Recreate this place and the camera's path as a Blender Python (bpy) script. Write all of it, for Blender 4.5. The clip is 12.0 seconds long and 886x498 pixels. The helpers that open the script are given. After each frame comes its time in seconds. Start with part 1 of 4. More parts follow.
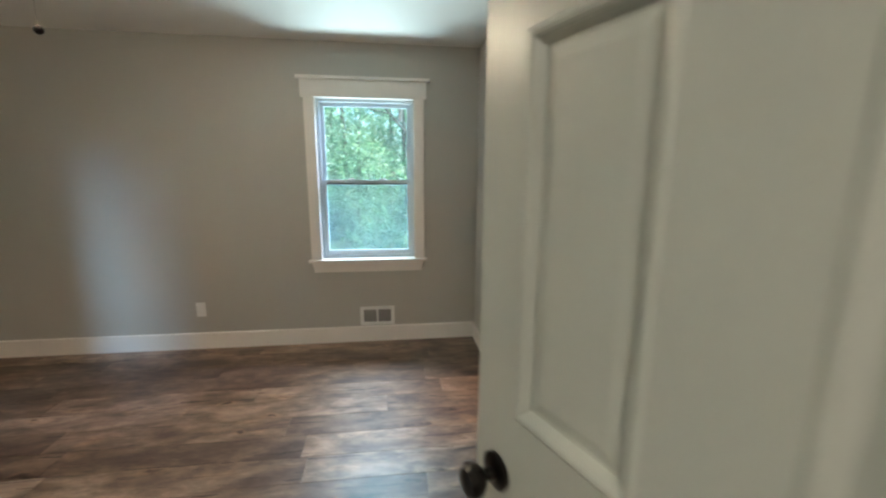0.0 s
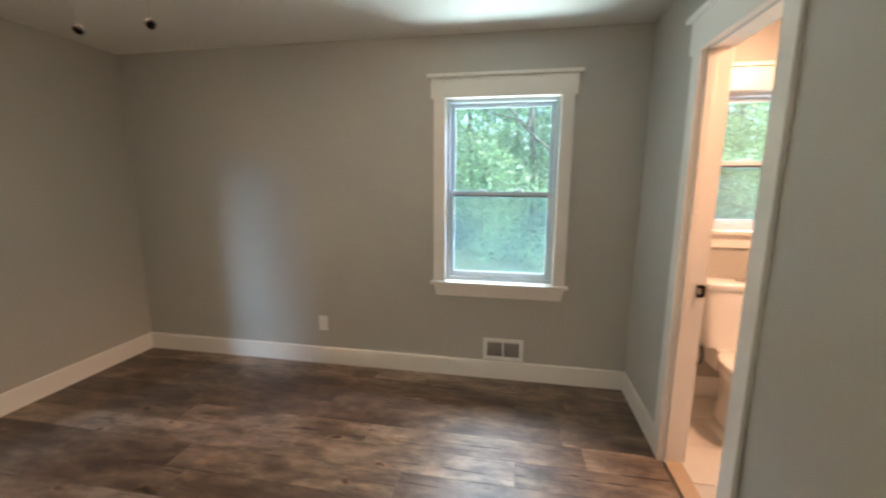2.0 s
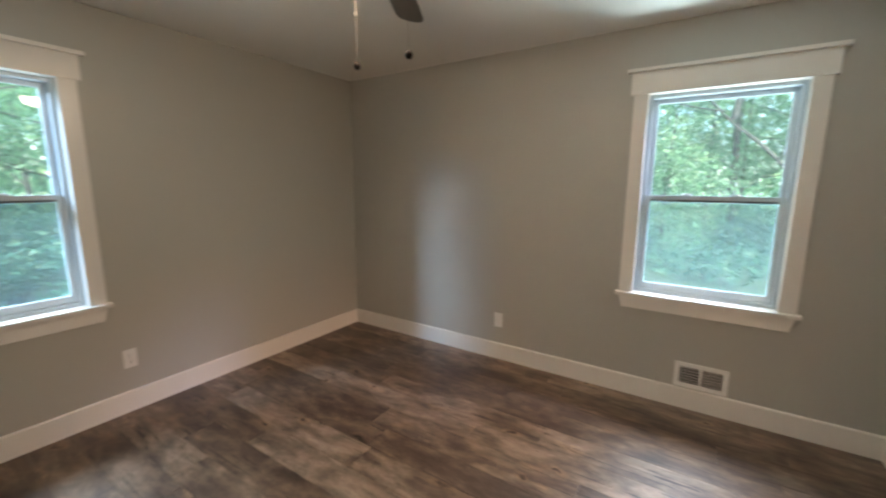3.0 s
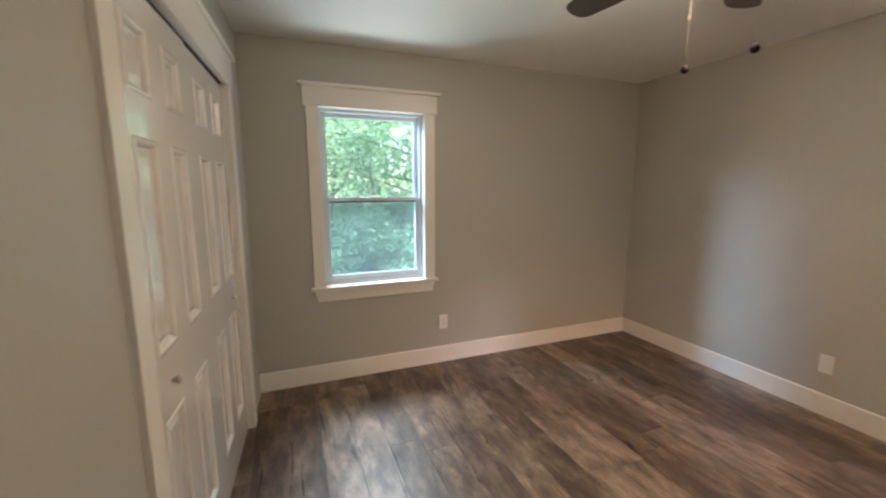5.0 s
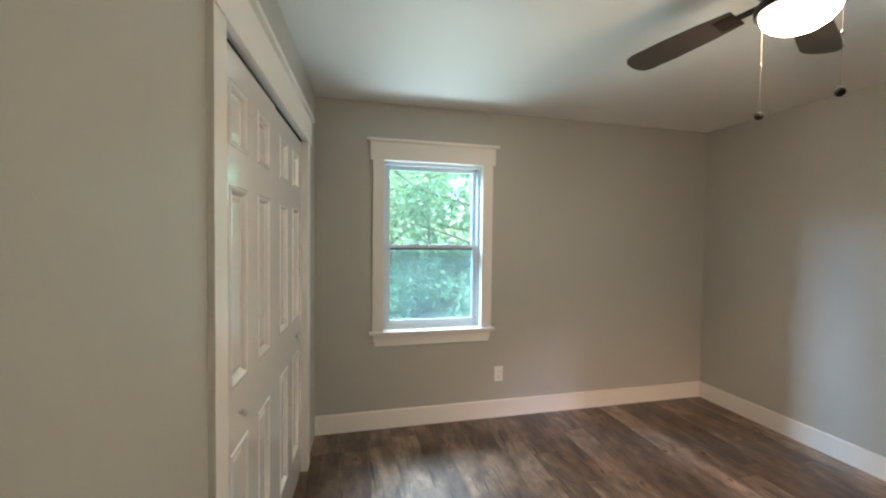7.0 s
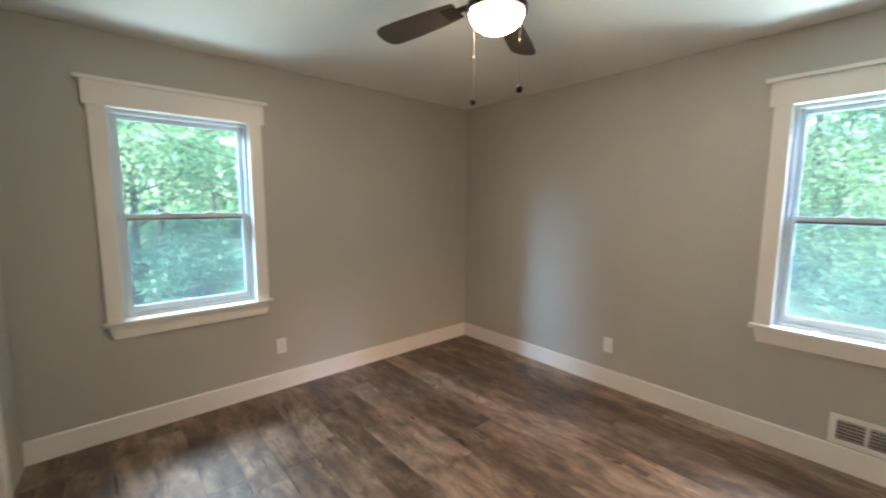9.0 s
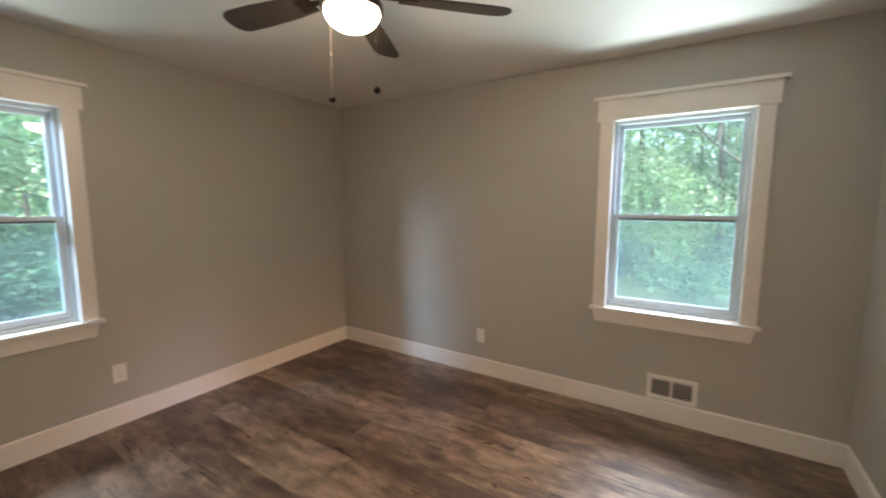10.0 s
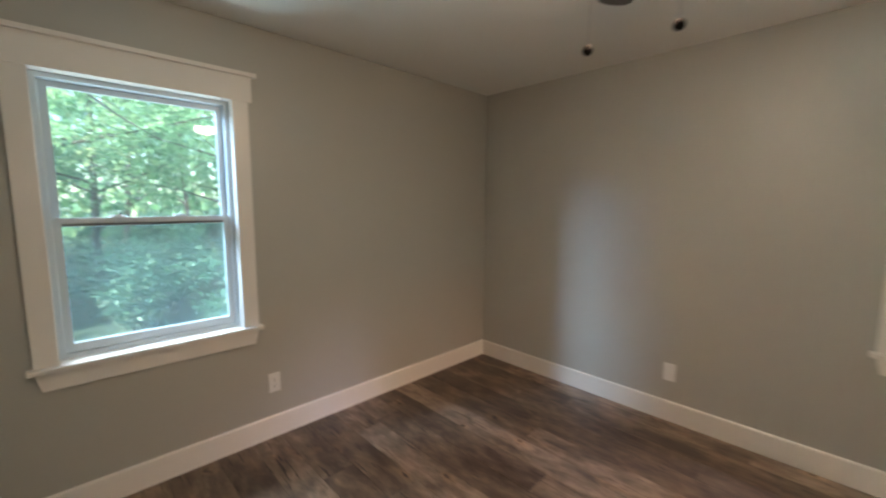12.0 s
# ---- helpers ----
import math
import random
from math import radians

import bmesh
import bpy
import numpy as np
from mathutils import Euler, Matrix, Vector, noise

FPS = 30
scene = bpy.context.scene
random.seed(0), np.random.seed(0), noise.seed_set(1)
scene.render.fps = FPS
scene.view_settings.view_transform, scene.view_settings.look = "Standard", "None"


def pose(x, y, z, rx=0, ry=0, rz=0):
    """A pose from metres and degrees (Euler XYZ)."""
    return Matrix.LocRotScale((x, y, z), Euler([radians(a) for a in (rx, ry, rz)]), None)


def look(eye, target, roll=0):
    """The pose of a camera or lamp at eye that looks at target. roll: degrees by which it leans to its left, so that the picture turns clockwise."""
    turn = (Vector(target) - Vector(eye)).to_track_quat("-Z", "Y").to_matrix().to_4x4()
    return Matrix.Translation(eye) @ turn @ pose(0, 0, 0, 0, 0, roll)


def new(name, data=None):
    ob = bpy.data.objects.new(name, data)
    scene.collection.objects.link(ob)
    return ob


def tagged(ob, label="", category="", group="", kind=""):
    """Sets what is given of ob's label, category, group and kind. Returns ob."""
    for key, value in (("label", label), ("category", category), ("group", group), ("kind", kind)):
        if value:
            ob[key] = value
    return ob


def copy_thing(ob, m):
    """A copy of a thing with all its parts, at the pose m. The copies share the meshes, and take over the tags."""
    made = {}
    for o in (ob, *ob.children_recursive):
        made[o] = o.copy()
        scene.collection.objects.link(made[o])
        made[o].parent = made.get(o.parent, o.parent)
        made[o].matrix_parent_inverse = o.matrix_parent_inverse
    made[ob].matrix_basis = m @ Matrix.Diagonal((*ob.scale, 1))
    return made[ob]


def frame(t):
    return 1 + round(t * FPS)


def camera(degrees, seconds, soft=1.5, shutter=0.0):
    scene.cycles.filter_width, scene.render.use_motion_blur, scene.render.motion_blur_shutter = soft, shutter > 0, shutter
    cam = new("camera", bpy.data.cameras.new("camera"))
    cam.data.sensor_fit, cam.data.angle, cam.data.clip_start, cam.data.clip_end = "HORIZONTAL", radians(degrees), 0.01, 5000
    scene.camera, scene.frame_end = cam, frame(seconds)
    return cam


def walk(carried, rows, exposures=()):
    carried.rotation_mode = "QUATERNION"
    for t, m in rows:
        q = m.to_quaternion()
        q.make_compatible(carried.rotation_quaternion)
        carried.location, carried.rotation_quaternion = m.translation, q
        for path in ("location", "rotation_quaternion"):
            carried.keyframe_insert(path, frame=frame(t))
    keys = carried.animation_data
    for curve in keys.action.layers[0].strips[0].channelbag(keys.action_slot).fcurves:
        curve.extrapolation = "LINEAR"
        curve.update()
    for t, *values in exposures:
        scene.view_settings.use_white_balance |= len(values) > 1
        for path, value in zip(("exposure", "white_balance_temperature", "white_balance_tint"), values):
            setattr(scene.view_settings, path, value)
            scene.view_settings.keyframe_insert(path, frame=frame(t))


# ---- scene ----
cam = camera(96.7, 12.0, soft=2.1, shutter=0.5)
PATH = [
    (0, (-0.571, 0.68, 1.441), (-0.325, 2.63, 1.072), 0.3),
    (0.5, (-0.64, 0.926, 1.437), (-0.576, 2.894, 1.083), 0.4),
    (1, (-0.664, 1.101, 1.45), (-0.667, 3.07, 1.102), 0.3),
    (1.5, (-0.664, 1.19, 1.464), (-0.794, 3.156, 1.121), 0.3),
    (2, (-0.68, 1.194, 1.464), (-1.028, 3.135, 1.128), 0.3),
    (2.5, (-0.756, 1.153, 1.471), (-1.508, 2.975, 1.135), 0.3),
    (3, (-0.833, 1.097, 1.472), (-1.905, 2.752, 1.14), 0.3),
    (3.5, (-0.845, 1.024, 1.471), (-2.202, 2.455, 1.14), 0.5),
    (3.7, (-0.836, 1.017, 1.507), (-2.289, 2.348, 1.163), 0.1),
    (5.3, (-0.847, 0.79, 1.457), (-2.721, 1.42, 1.149), 0.4),
    (5.5, (-0.855, 0.778, 1.454), (-2.744, 1.361, 1.152), 0.5),
    (6, (-0.831, 0.759, 1.453), (-2.76, 1.278, 1.35), 0.5),
    (6.5, (-0.846, 0.761, 1.446), (-2.794, 1.215, 1.466), 0.6),
    (6.7, (-0.843, 0.776, 1.454), (-2.793, 1.219, 1.424), 0.7),
    (8.3, (-0.775, 0.913, 1.432), (-2.572, 1.765, 1.223), 0.4),
    (8.5, (-0.761, 0.936, 1.465), (-2.454, 1.974, 1.231), 0.5),
    (9, (-0.727, 0.997, 1.474), (-2.225, 2.301, 1.238), 0.2),
    (9.5, (-0.693, 1.027, 1.466), (-1.985, 2.537, 1.239), 0.1),
    (10, (-0.654, 1.056, 1.471), (-1.728, 2.728, 1.241), 0.1),
    (10.5, (-0.635, 1.095, 1.472), (-1.488, 2.89, 1.245), 0.0),
    (11, (-0.738, 1.161, 1.456), (-1.523, 2.988, 1.24), 0.2),
    (11.5, (-1.038, 1.151, 1.426), (-2.184, 2.775, 1.2), 0.3),
    (11.9, (-1.329, 1.108, 1.466), (-2.707, 2.538, 1.228), 0.6),
    (12, (-1.388, 1.128, 1.472), (-2.818, 2.507, 1.237), 0.3),
]
EXPOSURES = [
    (0.0, 2.33, 6150, 3), (0.6, 2.39, 6350, 5), (1.0, 2.39, 6350, 7), (2.0, 2.35, 6600, 8), (2.7, 2.33, 6550, 9), (3.5, 2.38, 6700, 10), (5.5, 2.61, 6900, 13),
    (6.5, 2.69, 6350, 9), (8.5, 2.83, 6250, 6), (9.5, 2.45, 6650, 11), (10.5, 2.34, 7100, 14), (11.2, 2.32, 6800, 11), (12.0, 2.34, 6600, 9),
]
walk(cam, [(t, look(eye, target, roll)) for t, eye, target, roll in PATH], EXPOSURES)

# ---- plan (metres) ----
WALL_W, WALL_E, WALL_N, CEIL = -3.80, 0.135, 4.00, 2.44
EXT = 0.15                      # thickness of outer walls
INT = 0.12                      # thickness of inner walls
WIN_N, WIN_W = -0.782, 1.453    # centres of the two bedroom windows
WIN_HALF, WIN_Z0, WIN_Z1 = 0.385, 0.742, 2.02
CL_X, CL_Y, CL_TURN = -1.93, 0.472, -3.36   # closet wall: a point on its face and its turn
CL_L, CL_R, CL_TOP = -0.065, -1.417, 2.016   # closet opening along the wall
BD_Y0, BD_Y1, BD_TOP = 2.685, 3.255, 2.055   # bathroom door opening
BATH_E, BATH_S = 2.15, 1.70
FAN = (-1.833, 2.234)

# ---- world, sun, large lights ----
world = bpy.data.worlds.new("world")
scene.world = world
world.use_nodes = True
wn = world.node_tree.nodes
sky = wn.new("ShaderNodeTexSky")
sky.sky_type = "NISHITA"
sky.sun_disc = False
SUN_EL, SUN_ROT = radians(52), radians(140)
sky.sun_elevation, sky.sun_rotation = SUN_EL, SUN_ROT
world.node_tree.links.new(sky.outputs[0], wn["Background"].inputs[0])
wn["Background"].inputs[1].default_value = 0.15


def lamp(name, kind, m, energy, color, size=None, angle=None):
    data = bpy.data.lights.new(name, kind)
    data.energy, data.color = energy, color
    if size:
        data.shape, data.size, data.size_y = "RECTANGLE", size[0], size[1]
    if angle is not None:
        data.angle = radians(angle)
    ob = new(name, data)
    ob.matrix_world = m
    return ob


sun_from = Vector((math.sin(SUN_ROT) * math.cos(SUN_EL), math.cos(SUN_ROT) * math.cos(SUN_EL), math.sin(SUN_EL)))
lamp("sun", "SUN", look(sun_from * 30, (0, 0, 0)), 5.0, (1.0, 0.95, 0.86), angle=0.5)
COOL, LEAFY = (0.68, 0.84, 1.0), (0.70, 0.90, 0.96)
lamp("window_light_north_sky", "AREA", look((WIN_N, 5.9, 3.6), (WIN_N, 3.6, 1.0)), 83, COOL, (2.0, 1.0))
lamp("window_light_north_ground", "AREA", look((WIN_N, 4.95, 0.15), (WIN_N, 3.7, 2.2)), 27, LEAFY, (1.2, 0.7))
lamp("window_light_west_sky", "AREA", look((-5.7, WIN_W, 3.6), (-3.4, WIN_W, 1.0)), 68, COOL, (2.0, 1.0))
lamp("window_light_west_ground", "AREA", look((-4.75, WIN_W, 0.15), (-3.5, WIN_W, 2.2)), 10, LEAFY, (1.2, 0.7))
lamp("bathroom_ceiling_lamp", "AREA", look((1.05, 2.97, 2.40), (-0.55, 2.93, 0)), 15.5, (1.0, 0.54, 0.33), (0.35, 0.35))
# Unseen lamp added in the hall to brighten the open door's face.
lamp("hall_fill_lamp", "AREA", look((-0.75, -0.45, 2.40), (-0.75, -0.45, 0)), 4.5, (1.0, 0.84, 0.70), (0.4, 0.4))
COOL2, COOL3 = (0.46, 0.70, 1.0), (0.60, 0.68, 1.0)
lamp("window_light_west_side", "AREA", look((-4.75, -0.55, 2.60), (-2.72, 4.0, 0.8)), 40, COOL2, (0.36, 0.9))
lamp("window_light_north_side", "AREA", look((0.65, 4.93, 2.75), (-3.8, 2.1, 0.2)), 24, COOL3, (0.35, 0.4))
FAN_LIGHT = 31.0


# ---- materials ----
def node(nt, kind, **inputs):
    n = nt.nodes.new(kind)
    for key, value in inputs.items():
        n.inputs[key.replace("_", " ")].default_value = value
    return n


def material(name, color, rough=0.5, metal=0.0, mottle=0.0, scale=3.0, bump=0.0, bump_scale=60.0, spec=0.5, coat=0.0):
    """A painted or plain surface: colour mottled at a large scale, gloss varied, fine relief."""
    m = bpy.data.materials.new(name)
    m.use_nodes = True
    nt = m.node_tree
    b = nt.nodes["Principled BSDF"]
    b.inputs["Base Color"].default_value = (*color, 1)
    b.inputs["Roughness"].default_value = rough
    b.inputs["Metallic"].default_value = metal
    b.inputs["Specular IOR Level"].default_value = spec
    b.inputs["Coat Weight"].default_value = coat
    tc = nt.nodes.new("ShaderNodeNewGeometry")
    if mottle:
        n = node(nt, "ShaderNodeTexNoise", Scale=scale, Detail=6.0, Roughness=0.6)
        nt.links.new(tc.outputs["Position"], n.inputs["Vector"])
        r = nt.nodes.new("ShaderNodeMapRange")
        r.inputs["To Min"].default_value, r.inputs["To Max"].default_value = 1 - mottle, 1 + mottle
        nt.links.new(n.outputs["Fac"], r.inputs["Value"])
        v = nt.nodes.new("ShaderNodeVectorMath")
        v.operation = "SCALE"
        v.inputs[0].default_value = color
        nt.links.new(r.outputs[0], v.inputs["Scale"])
        nt.links.new(v.outputs[0], b.inputs["Base Color"])
        r2 = nt.nodes.new("ShaderNodeMapRange")
        r2.inputs["To Min"].default_value, r2.inputs["To Max"].default_value = rough * 0.94, rough * 1.06
        n2 = node(nt, "ShaderNodeTexNoise", Scale=scale * 4, Detail=4.0)
        nt.links.new(tc.outputs["Position"], n2.inputs["Vector"])
        nt.links.new(n2.outputs["Fac"], r2.inputs["Value"])
        nt.links.new(r2.outputs[0], b.inputs["Roughness"])
    if bump:
        n3 = node(nt, "ShaderNodeTexNoise", Scale=bump_scale, Detail=5.0)
        nt.links.new(tc.outputs["Position"], n3.inputs["Vector"])
        bp = nt.nodes.new("ShaderNodeBump")
        bp.inputs["Strength"].default_value, bp.inputs["Distance"].default_value = bump, 0.002
        nt.links.new(n3.outputs["Fac"], bp.inputs["Height"])
        nt.links.new(bp.outputs[0], b.inputs["Normal"])
    return m


def plank_material():
    m = bpy.data.materials.new("grey_brown_vinyl_plank")
    m.use_nodes = True
    nt = m.node_tree
    L = nt.links.new
    b = nt.nodes["Principled BSDF"]
    tc, oi = nt.nodes.new("ShaderNodeNewGeometry"), nt.nodes.new("ShaderNodeObjectInfo")
    off = nt.nodes.new("ShaderNodeCombineXYZ")
    mul = nt.nodes.new("ShaderNodeMath")
    mul.operation, mul.inputs[1].default_value = "MULTIPLY", 37.0
    L(oi.outputs["Random"], mul.inputs[0])
    L(mul.outputs[0], off.inputs["X"]), L(mul.outputs[0], off.inputs["Z"])
    add = nt.nodes.new("ShaderNodeVectorMath")
    L(tc.outputs["Position"], add.inputs[0]), L(off.outputs[0], add.inputs[1])

    def stretched(sx, sy):
        mp = nt.nodes.new("ShaderNodeMapping")
        mp.inputs["Scale"].default_value = (sx, sy, 1)
        L(add.outputs[0], mp.inputs["Vector"])
        return mp.outputs[0]

    grain = node(nt, "ShaderNodeTexNoise", Scale=1.0, Detail=8.0, Roughness=0.65, Distortion=0.6)
    L(stretched(6, 30), grain.inputs["Vector"])
    cloud = node(nt, "ShaderNodeTexNoise", Scale=1.0, Detail=5.0, Roughness=0.6, Distortion=0.4)
    L(stretched(3.2, 8.0), cloud.inputs["Vector"])
    cracks = node(nt, "ShaderNodeTexNoise", Scale=1.0, Detail=3.0, Roughness=0.5, Distortion=1.2)
    L(stretched(2.1, 58), cracks.inputs["Vector"])
    knots = node(nt, "ShaderNodeTexVoronoi", Scale=1.0)
    wob = node(nt, "ShaderNodeTexNoise", Scale=6.0, Detail=3.0)
    L(add.outputs[0], wob.inputs["Vector"])
    ws, wa = nt.nodes.new("ShaderNodeVectorMath"), nt.nodes.new("ShaderNodeVectorMath")
    ws.operation = "SCALE"
    ws.inputs["Scale"].default_value = 0.85
    L(wob.outputs["Color"], ws.inputs[0]), L(ws.outputs[0], wa.inputs[0]), L(stretched(2.2, 6.5), wa.inputs[1])
    L(wa.outputs[0], knots.inputs["Vector"])
    ramp = nt.nodes.new("ShaderNodeValToRGB")
    e = ramp.color_ramp.elements
    e[0].position, e[0].color = 0.34, (0.072, 0.046, 0.032, 1)
    e[1].position, e[1].color = 0.68, (0.280, 0.208, 0.152, 1)
    mid = e.new(0.5)
    mid.color = (0.148, 0.099, 0.067, 1)
    mix = nt.nodes.new("ShaderNodeMix")
    mix.inputs["Factor"].default_value = 0.15
    L(cloud.outputs["Fac"], mix.inputs[2]), L(grain.outputs["Fac"], mix.inputs[3])
    tone = nt.nodes.new("ShaderNodeMapRange")
    tone.inputs["To Min"].default_value, tone.inputs["To Max"].default_value = -0.10, 0.10
    L(oi.outputs["Random"], tone.inputs["Value"])
    plus = nt.nodes.new("ShaderNodeMath")
    L(mix.outputs[0], plus.inputs[0]), L(tone.outputs[0], plus.inputs[1])
    L(plus.outputs[0], ramp.inputs["Fac"])
    dark = nt.nodes.new("ShaderNodeValToRGB")
    d = dark.color_ramp.elements
    d[0].position, d[0].color = 0.342, (0.16, 0.13, 0.10, 1)
    d[1].position, d[1].color = 0.358, (1, 1, 1, 1)
    L(cracks.outputs["Fac"], dark.inputs["Fac"])
    knot = nt.nodes.new("ShaderNodeValToRGB")
    k = knot.color_ramp.elements
    k[0].position, k[0].color = 0.05, (0.22, 0.15, 0.10, 1)
    k.new(0.13).color = (1.5, 1.42, 1.28, 1)
    k[-1].position, k[-1].color = 0.26, (1, 1, 1, 1)
    L(knots.outputs["Distance"], knot.inputs["Fac"])
    m1, m2 = nt.nodes.new("ShaderNodeVectorMath"), nt.nodes.new("ShaderNodeVectorMath")
    m1.operation = m2.operation = "MULTIPLY"
    smudge = node(nt, "ShaderNodeTexNoise", Scale=1.0, Detail=4.0, Roughness=0.7)
    L(stretched(5.0, 11), smudge.inputs["Vector"])
    sm = nt.nodes.new("ShaderNodeMapRange")
    for key, value in (("From Min", 0.34), ("From Max", 0.60), ("To Min", 0.52), ("To Max", 1.18)):
        sm.inputs[key].default_value = value
    L(smudge.outputs["Fac"], sm.inputs["Value"])
    m0 = nt.nodes.new("ShaderNodeVectorMath")
    m0.operation = "SCALE"
    L(ramp.outputs[0], m0.inputs[0]), L(sm.outputs[0], m0.inputs["Scale"])
    L(m0.outputs[0], m1.inputs[0]), L(dark.outputs[0], m1.inputs[1])
    L(m1.outputs[0], m2.inputs[0]), L(knot.outputs[0], m2.inputs[1])
    L(m2.outputs[0], b.inputs["Base Color"])
    rr = nt.nodes.new("ShaderNodeMapRange")
    rr.inputs["To Min"].default_value, rr.inputs["To Max"].default_value = 0.33, 0.43
    L(grain.outputs["Fac"], rr.inputs["Value"]), L(rr.outputs[0], b.inputs["Roughness"])
    bp = nt.nodes.new("ShaderNodeBump")
    bp.inputs["Strength"].default_value, bp.inputs["Distance"].default_value = 0.035, 0.001
    L(grain.outputs["Fac"], bp.inputs["Height"]), L(bp.outputs[0], b.inputs["Normal"])
    return m


def leaf_material(name, dark, light, yellow):
    m = bpy.data.materials.new(name)
    m.use_nodes = True
    nt = m.node_tree
    b = nt.nodes["Principled BSDF"]
    g = nt.nodes.new("ShaderNodeNewGeometry")
    ramp = nt.nodes.new("ShaderNodeValToRGB")
    e = ramp.color_ramp.elements
    e[0].color, e[1].color = (*dark, 1), (*yellow, 1)
    e.new(0.55).color = (*light, 1)
    sprig = node(nt, "ShaderNodeTexNoise", Scale=0.9, Detail=3.0, Roughness=0.6)
    nt.links.new(g.outputs["Position"], sprig.inputs["Vector"])
    wide = nt.nodes.new("ShaderNodeMapRange")
    for key, value in (("From Min", 0.32), ("From Max", 0.68), ("To Min", 0.0), ("To Max", 1.0)):
        wide.inputs[key].default_value = value
    nt.links.new(sprig.outputs["Fac"], wide.inputs["Value"])
    both = nt.nodes.new("ShaderNodeMix")
    both.inputs["Factor"].default_value = 0.62
    nt.links.new(g.outputs["Random Per Island"], both.inputs[2]), nt.links.new(wide.outputs[0], both.inputs[3])
    nt.links.new(both.outputs[0], ramp.inputs["Fac"])
    nt.links.new(ramp.outputs[0], b.inputs["Base Color"])
    b.inputs["Roughness"].default_value = 0.5
    tr = nt.nodes.new("ShaderNodeBsdfTranslucent")
    nt.links.new(ramp.outputs[0], tr.inputs["Color"])
    ms = nt.nodes.new("ShaderNodeMixShader")
    ms.inputs[0].default_value = 0.45
    out = nt.nodes["Material Output"]
    nt.links.new(b.outputs[0], ms.inputs[1]), nt.links.new(tr.outputs[0], ms.inputs[2])
    nt.links.new(ms.outputs[0], out.inputs["Surface"])
    return m


def glass_material(name, tint, rough=0.0, veil=0.055):
    m = bpy.data.materials.new(name)
    m.use_nodes = True
    nt = m.node_tree
    nt.nodes.remove(nt.nodes["Principled BSDF"])
    t, g, f = nt.nodes.new("ShaderNodeBsdfTransparent"), nt.nodes.new("ShaderNodeBsdfGlossy"), nt.nodes.new("ShaderNodeFresnel")
    t.inputs[0].default_value = (*tint, 1)
    g.inputs["Roughness"].default_value = rough
    f.inputs["IOR"].default_value = 1.36
    x = nt.nodes.new("ShaderNodeMixShader")
    nt.links.new(f.outputs[0], x.inputs[0]), nt.links.new(t.outputs[0], x.inputs[1]), nt.links.new(g.outputs[0], x.inputs[2])
    # Pale diffuse mixed into the panes paints a hazy veil over the view.
    veil_diffuse, y = nt.nodes.new("ShaderNodeBsdfDiffuse"), nt.nodes.new("ShaderNodeMixShader")
    veil_diffuse.inputs[0].default_value = (0.75, 0.85, 0.88, 1)
    haze = node(nt, "ShaderNodeTexNoise", Scale=2.2, Detail=4.0)
    hr = nt.nodes.new("ShaderNodeMapRange")
    hr.inputs["To Min"].default_value, hr.inputs["To Max"].default_value = veil * 0.6, veil * 1.4
    nt.links.new(haze.outputs["Fac"], hr.inputs["Value"])
    nt.links.new(hr.outputs[0], y.inputs[0]), nt.links.new(x.outputs[0], y.inputs[1]), nt.links.new(veil_diffuse.outputs[0], y.inputs[2])
    nt.links.new(y.outputs[0], nt.nodes["Material Output"].inputs["Surface"])
    return m


def screen_material(name):
    """Fine insect screen: threads that let most light through, tinted blue to paint haze."""
    m = bpy.data.materials.new(name)
    m.use_nodes = True
    nt = m.node_tree
    b = nt.nodes["Principled BSDF"]
    b.inputs["Base Color"].default_value = (0.09, 0.15, 0.20, 1)
    b.inputs["Alpha"].default_value = 0.20
    return m


def emitter(name, color, strength):
    m = bpy.data.materials.new(name)
    m.use_nodes = True
    b = m.node_tree.nodes["Principled BSDF"]
    b.inputs["Base Color"].default_value = (0.9, 0.88, 0.82, 1)
    b.inputs["Emission Color"].default_value = (*color, 1)
    nt = m.node_tree
    tc, sep, fade = nt.nodes.new("ShaderNodeTexCoord"), nt.nodes.new("ShaderNodeSeparateXYZ"), nt.nodes.new("ShaderNodeMapRange")
    nt.links.new(tc.outputs["Object"], sep.inputs[0])
    for key, value in (("From Min", -0.247), ("From Max", -0.228), ("To Min", strength), ("To Max", strength * 0.004)):
        fade.inputs[key].default_value = value
    nt.links.new(sep.outputs["Z"], fade.inputs["Value"])
    nt.links.new(fade.outputs[0], b.inputs["Emission Strength"])
    return m


PAINT = material("warm_grey_satin_wall_paint", (0.445, 0.432, 0.390), 0.41, mottle=0.025, scale=1.3, bump=0.12, bump_scale=220)
CEILING = material("white_ceiling_paint", (0.79, 0.775, 0.725), 0.5, mottle=0.02, scale=1.1, bump=0.15, bump_scale=140)
TRIM = material("white_semi_gloss_trim_paint", (0.80, 0.76, 0.71), 0.30, mottle=0.02, scale=5, bump=0.05, bump_scale=60)
DOORPAINT = material("white_door_paint", (0.78, 0.735, 0.70), 0.13, mottle=0.01, scale=4, bump=0.03, bump_scale=60, coat=1.0)
# White door paint lowered for the open leaf: its dimmer light is in the colour.
SHADED_DOORPAINT = material("shaded_white_door_paint", (0.53, 0.555, 0.515), 0.30, mottle=0.01, scale=4, bump=0.04, bump_scale=90, spec=0.35)
VINYL = material("white_vinyl", (0.60, 0.67, 0.71), 0.34, mottle=0.02, scale=8)
PLASTIC = material("white_outlet_plastic", (0.80, 0.79, 0.76), 0.35, mottle=0.02, scale=20)
